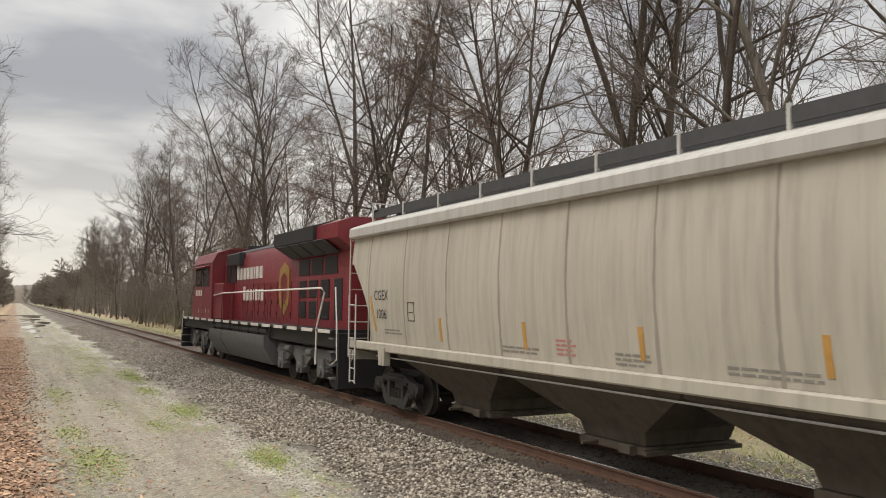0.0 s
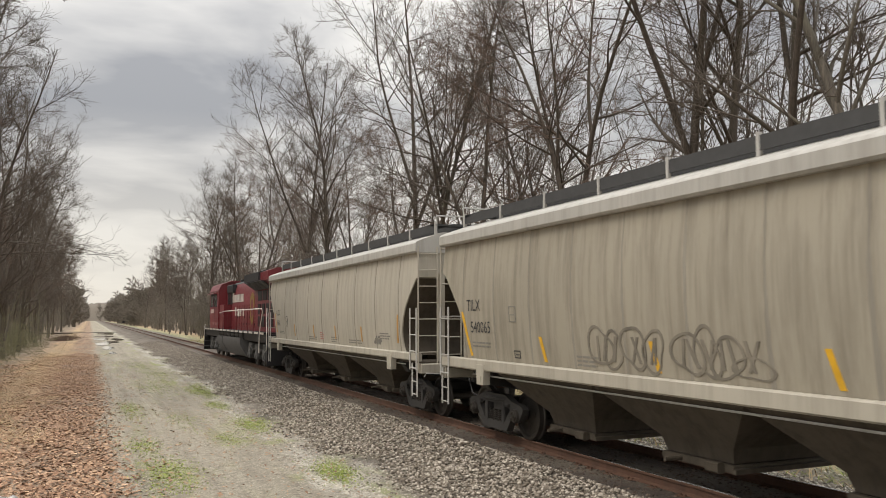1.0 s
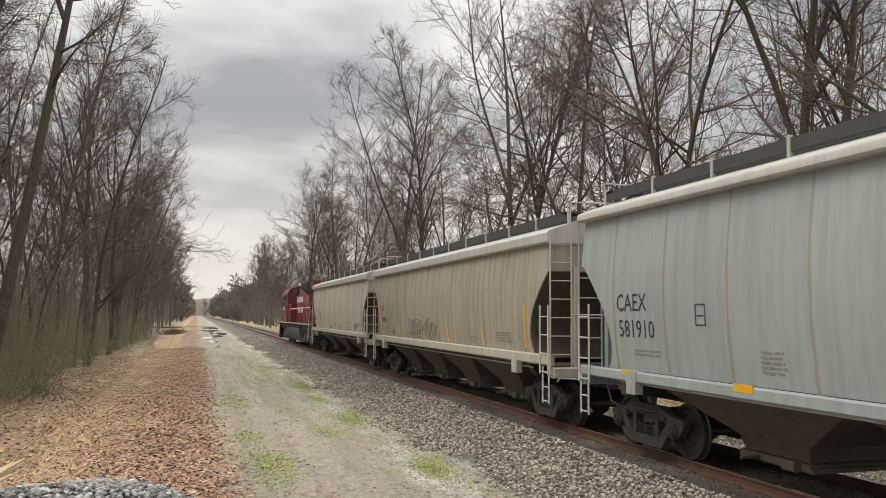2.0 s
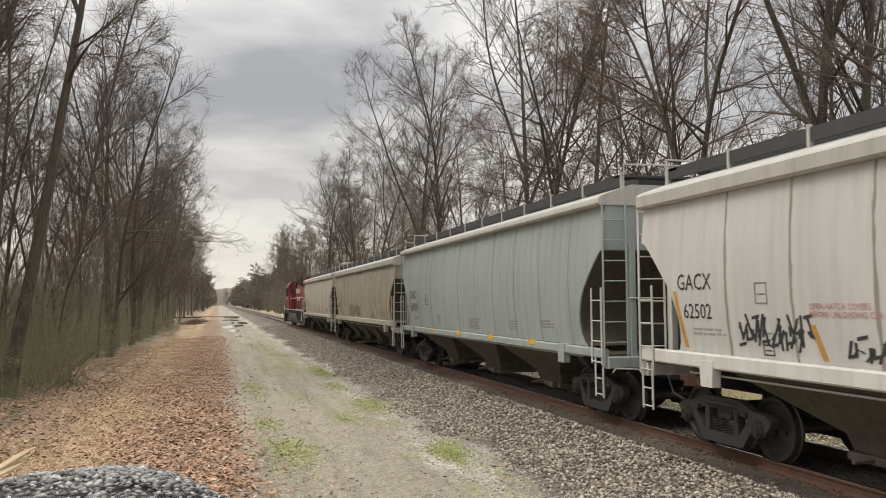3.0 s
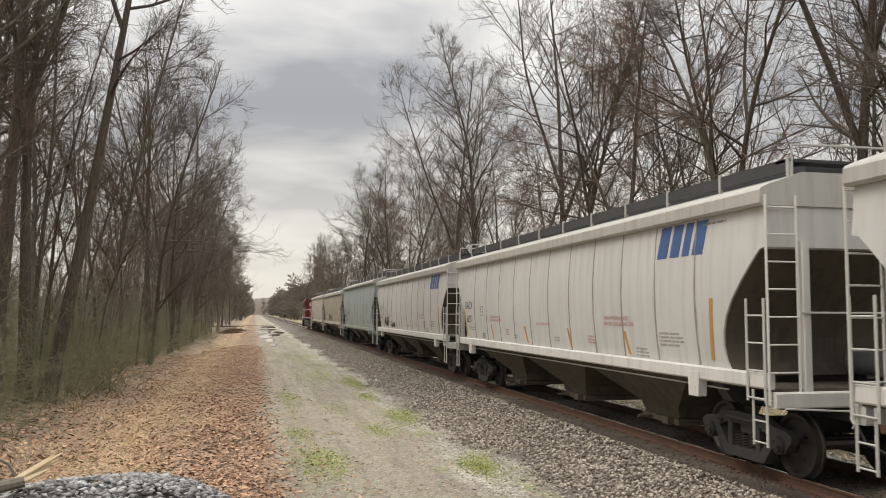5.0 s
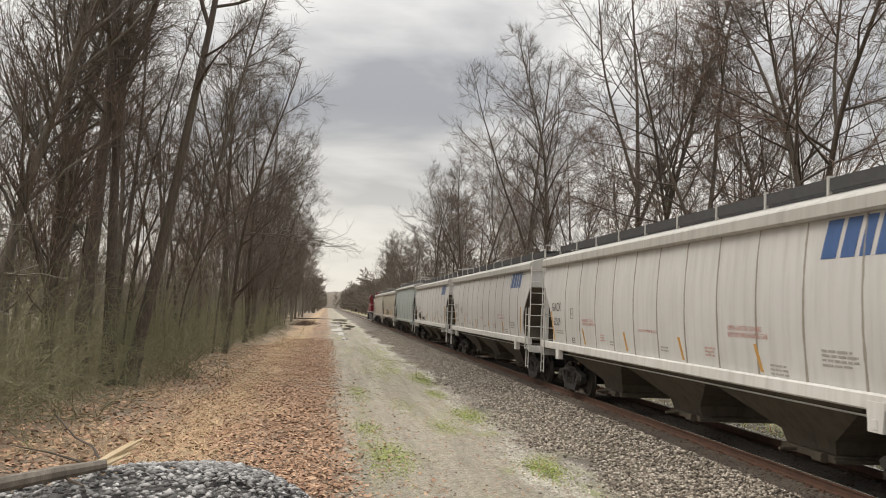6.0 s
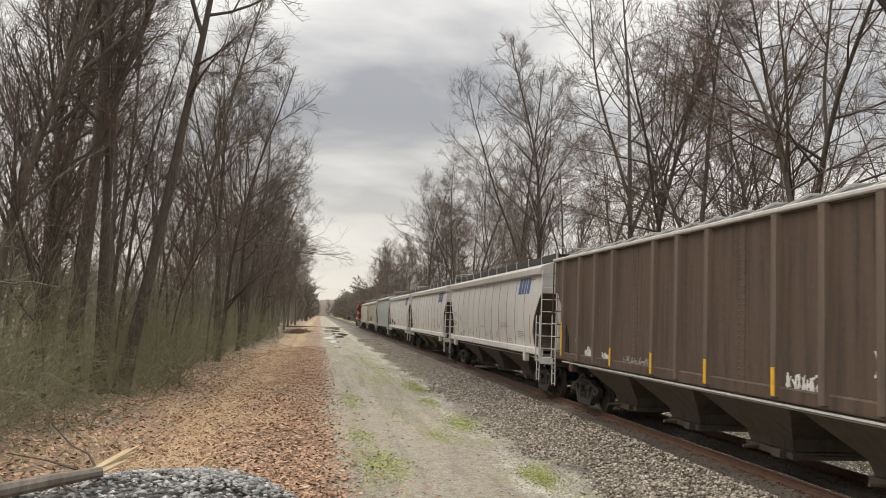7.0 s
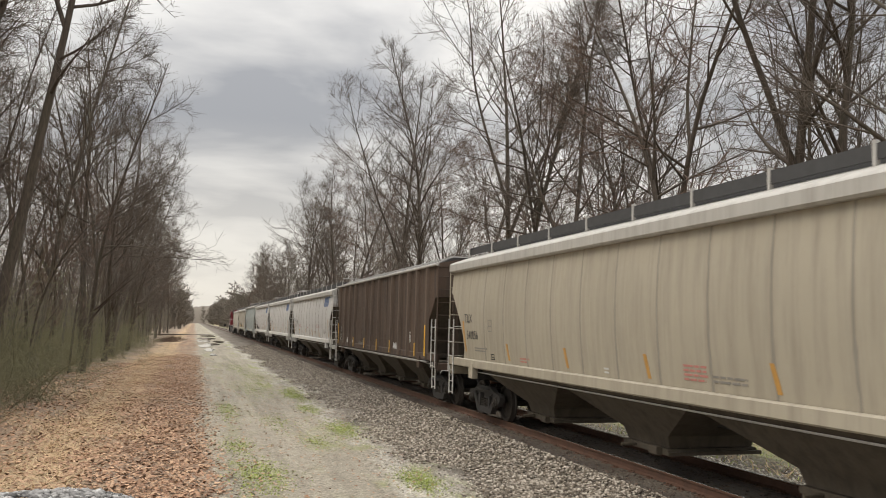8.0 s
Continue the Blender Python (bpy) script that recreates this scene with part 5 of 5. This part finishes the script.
def grow(seed, height, limbs=20, forks=6, shoots=4, twigs=3, crown_from=0.35, lean=(0, 0), trunk_r=None, spread_=0.30, angle=48, rise=0.10, leaders=1, fork_at=0.4, bend=0.03, twig_r=0.008, twig_len=0.75, steps=12, fine=(7, 4, 2), stout=1.0):
    """Two meshes of a leafless tree: trunk with limbs, and the crown of branches, shoots and twigs."""
    r = np.random.default_rng(seed)
    trunk_r = trunk_r or height * 0.0095
    k = steps
    fade = np.linspace(0, 1, k + 1)
    base, up = np.array([[0, 0, -0.3]]), unit(np.array([[lean[0], lean[1], 1.0]]))
    trunk = march(r, base, up, np.array([height + 0.3]), k, bend, 0.015)
    rad = (trunk_r * (1 - 0.88 * fade ** 0.8))[None].copy()
    rad[0, 0] *= 1.45
    stems, radii = trunk, rad
    if leaders > 1:
        at = np.clip((k * (fork_at + 0.18 * r.random(leaders - 1))).astype(int), 1, k - 3)
        a = r.random() * 6.283 + np.arange(leaders - 1) * 6.283 / max(leaders - 1, 1) + r.normal(0, 0.4, leaders - 1)
        d = unit(np.stack([np.cos(a) * 0.42, np.sin(a) * 0.42, np.ones(leaders - 1)], -1))
        p = trunk[0, at]
        more = march(r, p, d, (height - p[:, 2]) * r.uniform(0.85, 1.02, leaders - 1), k, bend * 1.3, 0.03)
        mr = rad[0, at][:, None] * 0.78 * (1 - 0.86 * fade)[None]
        stems, radii = np.concatenate([trunk, more]), np.concatenate([rad, mr])
    n = len(stems)
    first = crown_from if n == 1 else min(crown_from, 0.25)

    def limb_length(rel, whole):
        return height * spread_ * (0.62 + 0.5 * np.sin(np.pi * np.minimum(rel * 1.1, 1))) * (1 - 0.62 * rel)
    lp, lr = offshoots(r, stems[:1], radii[:1], max(limbs // n, 3), crown_from, 0.99, angle, fine[0], 0.065, rise, limb_length, 0.6, 0.012)
    if n > 1:
        l2, r2 = offshoots(r, stems[1:], radii[1:], max(limbs // n, 3), first, 0.99, angle, fine[0], 0.065, rise, limb_length, 0.6, 0.012)
        lp, lr = np.concatenate([lp, l2]), np.concatenate([lr, r2])
    bp, br = offshoots(r, lp, lr, forks, 0.16, 1.0, 42, fine[1], 0.08, rise, lambda rel, w: w * (0.50 - 0.22 * rel), 0.7, 0.010)
    sp, sr = offshoots(r, bp, br, shoots, 0.15, 1.0, 38, fine[2], 0.08, rise, lambda rel, w: 0.3 + w * (0.45 - 0.15 * rel), 0.75, 0.009)
    crown = [(bp, br * stout, 3), (sp, sr * stout, 3)]
    if twigs:
        tp, tr = offshoots(r, sp, sr, twigs, 0.15, 1.0, 36, 1, 0.05, 0.10, lambda rel, w: np.full(len(rel), twig_len) * (1.1 - 0.4 * rel), 0.9, twig_r)
        crown.append((tp, tr * np.array([[1.0, 0.6]]), 3))
    sides = 8 if steps > 8 else 5
    return skins([(stems, radii, sides), (lp, lr, 5 if steps > 8 else 3)]), skins(crown)


def tree_kind(seed, bark_mat, twig_mat, label, **kw):
    (v1, f1), (v2, f2) = grow(seed, **kw)
    return solid("trunk", v1, f1, bark_mat, True), solid("crown", v2, f2, twig_mat, True), label


def plant(kind, x, y, scale, turn, group, tilt=(0, 0)):
    trunk, crown, label = kind
    t = thing("bare_tree", label, "tree", group)
    part("trunk", trunk, None, t)
    part("crown", crown, None, t)
    t.matrix_basis = pose(x, y, float(ground_height(x, y)) - 0.05, tilt[0], tilt[1], turn) @ Matrix.Scale(scale, 4)
    return t


TALL = [
    tree_kind(11, BARK, TWIG, "tall leafless tree with grey-brown bark and fine twigs", height=24, limbs=38, crown_from=0.18, angle=46, rise=0.055, spread_=0.29),
    tree_kind(12, BARK, TWIG, "tall leafless tree forking into upright leaders", height=24, limbs=36, crown_from=0.34, leaders=3, fork_at=0.34, spread_=0.29, rise=0.05, angle=52),
    tree_kind(13, BARK, TWIG_RUSSET, "tall bare tree with a russet haze of twigs", height=22, limbs=30, crown_from=0.25, leaders=2, spread_=0.34, rise=0.03, angle=58, bend=0.04),
    tree_kind(14, BARK_PALE, TWIG, "slender pale-barked leafless tree", height=23, limbs=34, crown_from=0.24, spread_=0.26, rise=0.07, angle=42),
    tree_kind(15, BARK, TWIG, "broad leafless tree with arching limbs", height=21, limbs=30, forks=7, crown_from=0.22, leaders=2, fork_at=0.25, spread_=0.38, rise=0.035, angle=58, bend=0.04),
]
STOUT = [
    tree_kind(21, BARK, TWIG, "stout dark-barked leafless tree at the wood edge", height=24, limbs=22, twigs=2, crown_from=0.40, leaders=2, fork_at=0.45, trunk_r=0.33, spread_=0.22, rise=0.11, bend=0.02),
    tree_kind(22, BARK, TWIG, "stout twin-stemmed bare tree", height=23, limbs=21, twigs=2, crown_from=0.38, leaders=3, fork_at=0.10, trunk_r=0.30, spread_=0.20, rise=0.11, bend=0.02),
]
SLIM = [
    tree_kind(31, BARK, TWIG, "thin straight leafless forest tree", height=20, limbs=13, forks=5, shoots=3, twigs=2, crown_from=0.35, spread_=0.16, rise=0.11, angle=40, trunk_r=0.12, bend=0.03),
    tree_kind(32, BARK_PALE, TWIG, "thin pale leafless forest tree", height=19, limbs=13, forks=5, shoots=3, twigs=2, crown_from=0.28, spread_=0.18, rise=0.11, angle=44, trunk_r=0.10, bend=0.04),
    tree_kind(33, BARK, TWIG_RUSSET, "young bare tree with reddish twigs", height=14, limbs=16, forks=5, shoots=3, twigs=2, crown_from=0.14, spread_=0.25, rise=0.09, angle=46, trunk_r=0.08, leaders=2, fork_at=0.2, bend=0.05),
]
EDGE_OAK = tree_kind(41, BARK, TWIG, "leaning bare tree reaching out over the lane", height=19, limbs=30, forks=7, shoots=5, crown_from=0.14, leaders=2, fork_at=0.3, spread_=0.42, rise=0.03, angle=64, lean=(0.12, 0.0), trunk_r=0.17, bend=0.04)
LEANER = tree_kind(42, BARK, TWIG, "thick bare tree leaning towards the lane", height=23, limbs=20, crown_from=0.48, leaders=2, fork_at=0.52, spread_=0.28, rise=0.06, angle=58, lean=(0.15, 0.02), trunk_r=0.26, bend=0.02)


def plant_woods():
    r = random.Random(5)
    far_side, near_side = "bare trees beyond the track", "bare trees of the wood beside the lane"
    # marked trees beyond the track
    for x, y, k, s in ((17.5, 21.1, 1, 1.0), (18.2, 19.6, 0, 0.95), (17.2, 16.6, 1, 0.95), (18.6, 14.2, 3, 1.0), (18, 28.8, 2, 0.95), (17.0, 33.5, 4, 0.95), (17, 43, 1, 1.02), (16.0, 40, 3, 0.98), (16.0, 58, 0, 1.06),
                         (15.5, 64, 1, 0.98), (15.0, 82, 2, 0.98), (15.5, 90, 4, 1.0), (14.5, 112, 0, 0.95), (16, 24.5, 2, 0.8), (17, 37, 2, 0.8), (19, 11, 0, 0.9), (18, 8, 2, 0.9)):
        plant(TALL[k], x, y, s, r.uniform(0, 360), far_side)
    y = 27.0
    while y < 150:
        plant(TALL[r.randrange(5)], r.uniform(20, 28), y, r.uniform(0.72, 0.95), r.uniform(0, 360), far_side)
        y += r.uniform(5, 7.5)
    y = 15.0
    while y < 120:
        plant(SLIM[r.randrange(3)], r.uniform(16.5, 24), y, r.uniform(0.5, 0.95), r.uniform(0, 360), far_side, (r.uniform(-4, 4), r.uniform(-4, 4)))
        y += r.uniform(1.4, 2.6)
    y = 18.0
    while y < 110:
        plant(SLIM[r.randrange(3)], r.uniform(26, 42), y, r.uniform(0.8, 1.05), r.uniform(0, 360), far_side)
        y += r.uniform(3.5, 6)
    y = 96
    while y < 260:
        plant(TALL[r.randrange(5)], r.uniform(14.5, 19), y, r.uniform(0.66, 0.95), r.uniform(0, 360), far_side)
        y += r.uniform(5, 9)
    # the wood beside the lane
    for x, y, k, s in ((-8.3, 29.3, 5, 0.95), (-7.5, 30.2, 5, 0.78), (-10.4, 27.0, 3, 0.95), (-10.9, 34.0, 0, 0.95), (-7.6, 45, 3, 0.9), (-6.6, 56, 5, 0.85), (-6.2, 70, 6, 0.85), (-6.0, 84, 4, 0.8), (-10.8, 29.5, 3, 1.0), (-12, 38, 0, 0.95), (-9.6, 41, 3, 0.9)):
        plant((TALL + STOUT)[k], x, y, s, r.uniform(0, 360), near_side)
    plant(LEANER, -6.9, 30.5, 1.0, 0, near_side)
    plant(EDGE_OAK, -5.8, 49, 0.95, 5, near_side)
    plant(EDGE_OAK, -6.0, 63, 1.0, -25, near_side)
    plant(EDGE_OAK, -6.5, 92, 0.95, 15, near_side)
    plant(EDGE_OAK, -6.5, 118, 0.9, -10, near_side)
    y = 27.0
    while y < 150:
        plant(SLIM[r.randrange(3)], r.uniform(-10, -7.4) if y < 40 else r.uniform(-9.5, -6.0), y, r.uniform(0.7, 1.05), r.uniform(0, 360), near_side, (r.uniform(-2.5, 2.5), r.uniform(-3, 2.5)))
        y += r.uniform(1.6, 3.0)
    y = 25.0
    while y < 120:
        plant(SLIM[r.randrange(3)], r.uniform(-17, -9), y, r.uniform(0.7, 1.1), r.uniform(0, 360), near_side, (r.uniform(-3, 3), r.uniform(-3, 3)))
        y += r.uniform(2.2, 3.8)
    y = 24.0
    while y < 130:
        plant(TALL[r.randrange(5)], r.uniform(-26, -13), y, r.uniform(0.8, 1.0), r.uniform(0, 360), near_side)
        y += r.uniform(12, 20)
    y = 100
    while y < 260:
        plant(TALL[r.randrange(5)], r.uniform(-11, -6), y, r.uniform(0.7, 0.92), r.uniform(0, 360), near_side)
        y += r.uniform(5, 9)


plant_woods()


def far_woods():
    """The distant woods: many simple bare trees joined."""
    r = np.random.default_rng(3)
    kinds = [grow(70 + i, height=19, limbs=14, forks=4, shoots=2, twigs=0, crown_from=0.10, spread_=0.28, leaders=2, trunk_r=0.15, steps=5, fine=(3, 2, 1), stout=2.2) for i in range(3)]
    low = [grow(80 + i, height=5, limbs=12, forks=4, shoots=2, twigs=0, crown_from=0.04, spread_=0.55, rise=0.03, angle=55, leaders=3, fork_at=0.1, trunk_r=0.05, steps=5, fine=(3, 2, 1), stout=1.9) for i in range(2)]
    thick = []
    for i in range(2):
        r2 = np.random.default_rng(90 + i)
        stem = march(r2, np.array([[0, 0, -0.3]]), np.array([[0, 0, 1.0]]), np.array([15.0]), 4, 0.05, 0.0)
        rad = np.linspace(0.25, 0.06, 5)[None]
        lp, lr = offshoots(r2, stem, rad, 26, 0.05, 1.0, 55, 2, 0.12, 0.1, lambda rel, w: 5.5 * (1 - 0.7 * rel), 0.9, 0.10)
        bp, br = offshoots(r2, lp, lr, 5, 0.2, 1.0, 45, 1, 0.1, 0.1, lambda rel, w: w * 0.5, 0.9, 0.10)
        thick.append((skins([(stem, rad, 4), (lp, lr + 0.05, 3)]), skins([(bp, br + 0.05, 3)])))

    def belt(label, places):
        vs, fs, n = [], [], 0
        for kind, x, y, s in places:
            a = r.random() * 6.283
            rot = np.array([[math.cos(a), -math.sin(a), 0], [math.sin(a), math.cos(a), 0], [0, 0, 1]])
            for v, f in kind:
                vs.append(v @ rot.T * s + [x, y, -0.6])
                fs.append(f + n)
                n += len(v)
        # the paler bark colour stands in for haze over the belts
        tagged(new("far_woods", solid("far_woods", np.concatenate(vs), np.concatenate(fs), TWIG_FAR_HAZE, True)), label, "woods", kind="stuff")

    def strip(n, x0, x1, y0, y1, power, pool, s0, s1):
        return [(pool[r.integers(len(pool))], r.uniform(x0, x1), y0 + (y1 - y0) * r.random() ** power, r.uniform(s0, s1)) for _ in range(n)]
    belt("hazy bare woods far along the track", strip(75, 15, 27, 110, 420, 1.2, kinds, 0.5, 0.85) + strip(110, 13.5, 18, 60, 420, 1.3, low, 0.9, 2.0))
    belt("hazy bare woods far along the lane", strip(55, -24, -6.5, 120, 480, 1.3, kinds, 0.7, 1.0) + strip(40, -12, -6, 70, 400, 1.4, low, 0.7, 1.3))
    belt("dim bare woods closing the view down the line", strip(120, -18, -4.2, 300, 800, 1.0, thick, 0.75, 1.1) + strip(150, 13.0, 30, 280, 800, 1.0, thick, 0.75, 1.15) + strip(40, -30, 40, 800, 880, 1.0, thick, 0.8, 1.2))
    belt("deep bare woods behind the edge trees", strip(90, -70, -18, 12, 170, 1.0, kinds, 0.45, 0.9) + strip(190, -40, -9.5, 18, 150, 1.0, low, 0.9, 2.0))
    belt("deep bare woods beyond the track", strip(24, 36, 75, 5, 170, 1.0, kinds, 0.5, 0.8) + strip(40, 20, 50, 5, 150, 1.0, low, 0.8, 1.4) + strip(230, 15.6, 24, 30, 170, 1.0, low, 0.7, 1.4))


far_woods()


def far_ridge():
    """The wooded rise that closes the view: a long uneven bank of tree crowns."""
    xs = np.arange(-260, 300, 3.0)
    rows = []
    for y, f in ((930, 0.0), (940, 0.75), (955, 1.0), (990, 0.9), (1010, 0.0)):
        top = 15 + 2.6 * np.sin(xs * 0.031 + 1) + 1.7 * np.sin(xs * 0.13 + y) + rng.normal(0, 0.9, len(xs))
        rows.append(np.stack([xs, np.full(len(xs), float(y)), -1.0 + f * (top + 1)], -1))
    v = np.concatenate(rows)
    n = len(xs)
    i = np.arange(len(rows) - 1)[:, None] * n + np.arange(n - 1)[None]
    faces = np.stack([i, i + 1, i + n + 1, i + n], -1).reshape(-1, 4)
    tagged(new("backdrop", solid("backdrop", v, faces, TWIG_FAR_HAZE)), "distant wooded rise closing the view", "woods", kind="structure")


far_ridge()


def brush_kind(seed, stems, height):
    """A thicket of thin arching stems with side shoots and small buds."""
    r = np.random.default_rng(seed)
    p = np.concatenate([r.normal(0, 0.6, (stems, 2)), np.full((stems, 1), -0.1)], 1)
    d = unit(np.concatenate([r.normal(0, 0.55, (stems, 2)), np.ones((stems, 1))], 1))
    sp = march(r, p, d, height * r.uniform(0.45, 1.1, stems), 5, 0.14, -0.10)
    sr = np.repeat(np.linspace(0.012, 0.004, 6)[None], stems, 0)
    bp, br = offshoots(r, sp, sr, 6, 0.15, 1.0, 55, 2, 0.2, -0.02, lambda rel, w: w * 0.42, 0.8, 0.0045)
    tp, tr = offshoots(r, bp, br, 4, 0.15, 1.0, 50, 1, 0.2, 0.0, lambda rel, w: 0.15 + w * 0.4, 0.9, 0.0035)
    return skins([(sp, sr, 3), (bp, br, 3), (tp, tr, 3)])


def make_brush():
    kinds = [solid("thicket", *brush_kind(50 + i, n, h), BRUSH) for i, (n, h) in enumerate(((26, 4.0), (30, 2.8), (24, 5.4)))]
    r = random.Random(9)
    for i in range(60):
        y = 15 + 85 * (i / 60) ** 1.3
        x = r.uniform(-9.5, -5.6) if i % 3 else r.uniform(-15, -9)
        b = thing("brush_thicket", "tangled olive-green leafless undergrowth at the wood edge", "bush", "undergrowth thickets", at=pose(x, y, float(ground_height(x, y)), 0, 0, r.uniform(0, 360)) @ Matrix.Scale(r.uniform(0.7, 1.25), 4))
        part("thicket", kinds[r.randrange(3)], None, b)
    for i in range(20):
        y = 12 + 110 * (i / 20) ** 1.2
        x = r.uniform(15, 19)
        b = thing("brush_thicket", "leafless brown undergrowth beyond the track", "bush", "undergrowth thickets", at=pose(x, y, float(ground_height(x, y)), 0, 0, r.uniform(0, 360)) @ Matrix.Scale(r.uniform(0.9, 1.5), 4))
        part("thicket", kinds[r.randrange(3)], None, b)


make_brush()


# ---- gravel pile and broken limb in the foreground ----
PILE = (-0.58, 4.43)


def pile_height(x, y):
    dx, dy = np.asarray(x, float) - PILE[0], np.asarray(y, float) - PILE[1]
    dx = np.where(dx < 0, dx / 1.9, dx)
    d = np.hypot(dx, dy) / 1.6
    return -0.82 + 2.29 / (1 + d ** 2.4) - 0.6 * np.clip((d - 1.15) / 0.7, 0, 1) ** 2


def make_pile():
    n = 60
    xs, ys = np.linspace(PILE[0] - 6.5, PILE[0] + 3.6, n), np.linspace(PILE[1] - 3.6, PILE[1] + 3.6, n)
    gx, gy = np.meshgrid(xs, ys)
    i = np.arange(n - 1)[:, None] * n + np.arange(n - 1)[None]
    faces = np.stack([i, i + 1, i + n + 1, i + n], -1).reshape(-1, 4)
    tagged(new("gravel_pile", solid("gravel_pile", np.stack([gx, gy, pile_height(gx, gy) - 0.03], -1).reshape(-1, 3), faces, CRUSHED, True)), "heap of grey crushed stone", "gravel pile", kind="stuff")
    a, d = rng.random(26000) * 6.283, 2.9 * rng.random(26000) ** 0.65
    p = np.stack([PILE[0] + d * np.cos(a) * np.where(np.cos(a) < 0, 1.7, 1), PILE[1] + d * np.sin(a)], -1)
    pebbles("heaped_stones", "loose angular grey stones heaped on the pile", CRUSHED, p, pile_height(p[:, 0], p[:, 1]) + 0.004, 0.023, 0.4)


make_pile()


def broken_limb():
    limb = thing("broken_limb", "broken tree limb with pale split end on the gravel", "branch")
    pts = [(-1.69, 3.98, 1.406), (-1.43, 4.10, 1.447), (-1.22, 4.20, 1.481), (-1.01, 4.28, 1.512)]
    part("bark_stem", Shape().tube(pts, [0.040, 0.038, 0.035, 0.026], 9), BARK_PALE, limb, "grey-brown bark stem")
    start, way = Vector((-1.01, 4.28, 1.512)), Vector((0.77, 0.48, 0.419))
    for dy, dz, l, thick, side in ((0.0, 0.012, 0.25, 0.016, 0.02), (0.02, 0.0, 0.22, 0.015, -0.03), (-0.015, -0.010, 0.18, 0.015, -0.08), (0.01, -0.004, 0.15, 0.020, 0.0), (0.015, 0.018, 0.20, 0.010, 0.06)):
        b = start + Vector((-0.05, dy, dz - 0.01))
        d = (way + Vector((0, 0, side))).normalized()
        u = Vector((0, 0.3, 1)).normalized()
        w = d.cross(u).normalized()
        ring = [(1, 0.6), (-0.2, 1), (-1, 0.4), (-0.8, -0.7), (0.3, -1)]
        s = Shape().loft([[b + d * l * t + u * thick * g_ * p + w * thick * 0.7 * g_ * q for p, q in ring] for t, g_ in ((0, 1.0), (0.4, 0.95), (0.75, 0.7), (1.0, 0.3))])
        part("splinter", s, SPLIT_WOOD, limb, "pale yellow splintered wood")
    for run_, rr in ((((-0.03, 0, 0.01), (-0.10, 0.1, 0.07), (-0.20, 0.16, 0.10), (-0.32, 0.22, 0.20)), 0.008), (((-0.12, 0, 0.01), (-0.30, 0.1, 0.035), (-0.52, 0.2, 0.05)), 0.007), (((-0.22, -0.02, -0.03), (-0.14, -0.1, -0.06), (-0.06, -0.16, -0.07)), 0.011)):
        n = len(run_)
        part("side_branch", Shape().tube([start + Vector(p) for p in run_], [rr * (1 - 0.6 * i / (n - 1)) for i in range(n)], 5), BARK, limb)


broken_limb()


# ---- small things down the line ----
def heap(x, y, n, seed):
    r = random.Random(seed)
    h = thing("brush_pile", "heap of orange-brown cut brush beside the lane", "brush pile", at=pose(x, y, float(ground_height(x, y))))
    s = Shape()
    for _ in range(n):
        a, d = r.uniform(0, 6.28), r.uniform(0, 1.8)
        p = Vector((d * math.cos(a), d * math.sin(a) * 1.6, 0.0))
        e = Vector((r.gauss(0, 0.6), r.gauss(0, 0.6), r.uniform(0.1, 0.9) * (1.2 - d * 0.45)))
        s.tube([p, p + e], [0.035, 0.015], 4)
    part("sticks", s, TWIG_RUSSET, h)


heap(-3.4, 118, 160, 1)
heap(-2.6, 128, 120, 2)


def marker(x, y):
    m = thing("track_marker", "small dark trackside marker post", "post", at=pose(x, y, float(ground_height(x, y))))
    part("post", Shape().box(-0.06, 0.06, -0.06, 0.06, -0.2, 1.5, 0.01), LOCO_BLACK, m)
    part("target", Shape().box(-0.45, 0.45, -0.04, 0.04, 0.9, 1.75, 0.05), LOCO_BLACK, m)


marker(11.6, 330)
tagged(new("side_road", Shape().box(-40, 7.2, 172, 176, -0.6, -0.44).mesh("side_road", TIE_WOOD)), "dark wet side road meeting the lane", "road", kind="structure")
for k, (x, y) in enumerate(((4.9, 33), (4.4, 41), (5.1, 30.5), (5.3, 52))):
    pts = np.random.default_rng(k).normal(0, 0.03, (6, 2)) + [x, y]
    z = ground_height(pts[:, 0], pts[:, 1]) + 0.03
    pebbles("white_stone", "single pale stones lying on the ballast", PEBBLE, pts, z, 0.07)


# ---- movement ----
def motions():
    for car, y0 in ROLLING:
        walk(car, [(t / 2, pose(TRACK_X, y0 + run(t / 2), 0)) for t in range(17)])
    for w, place, r in WHEELS:
        walk(w, [(i / 30, pose(*place, -math.degrees(run(i / 30) / r), 0, 0)) for i in range(241)])


motions()
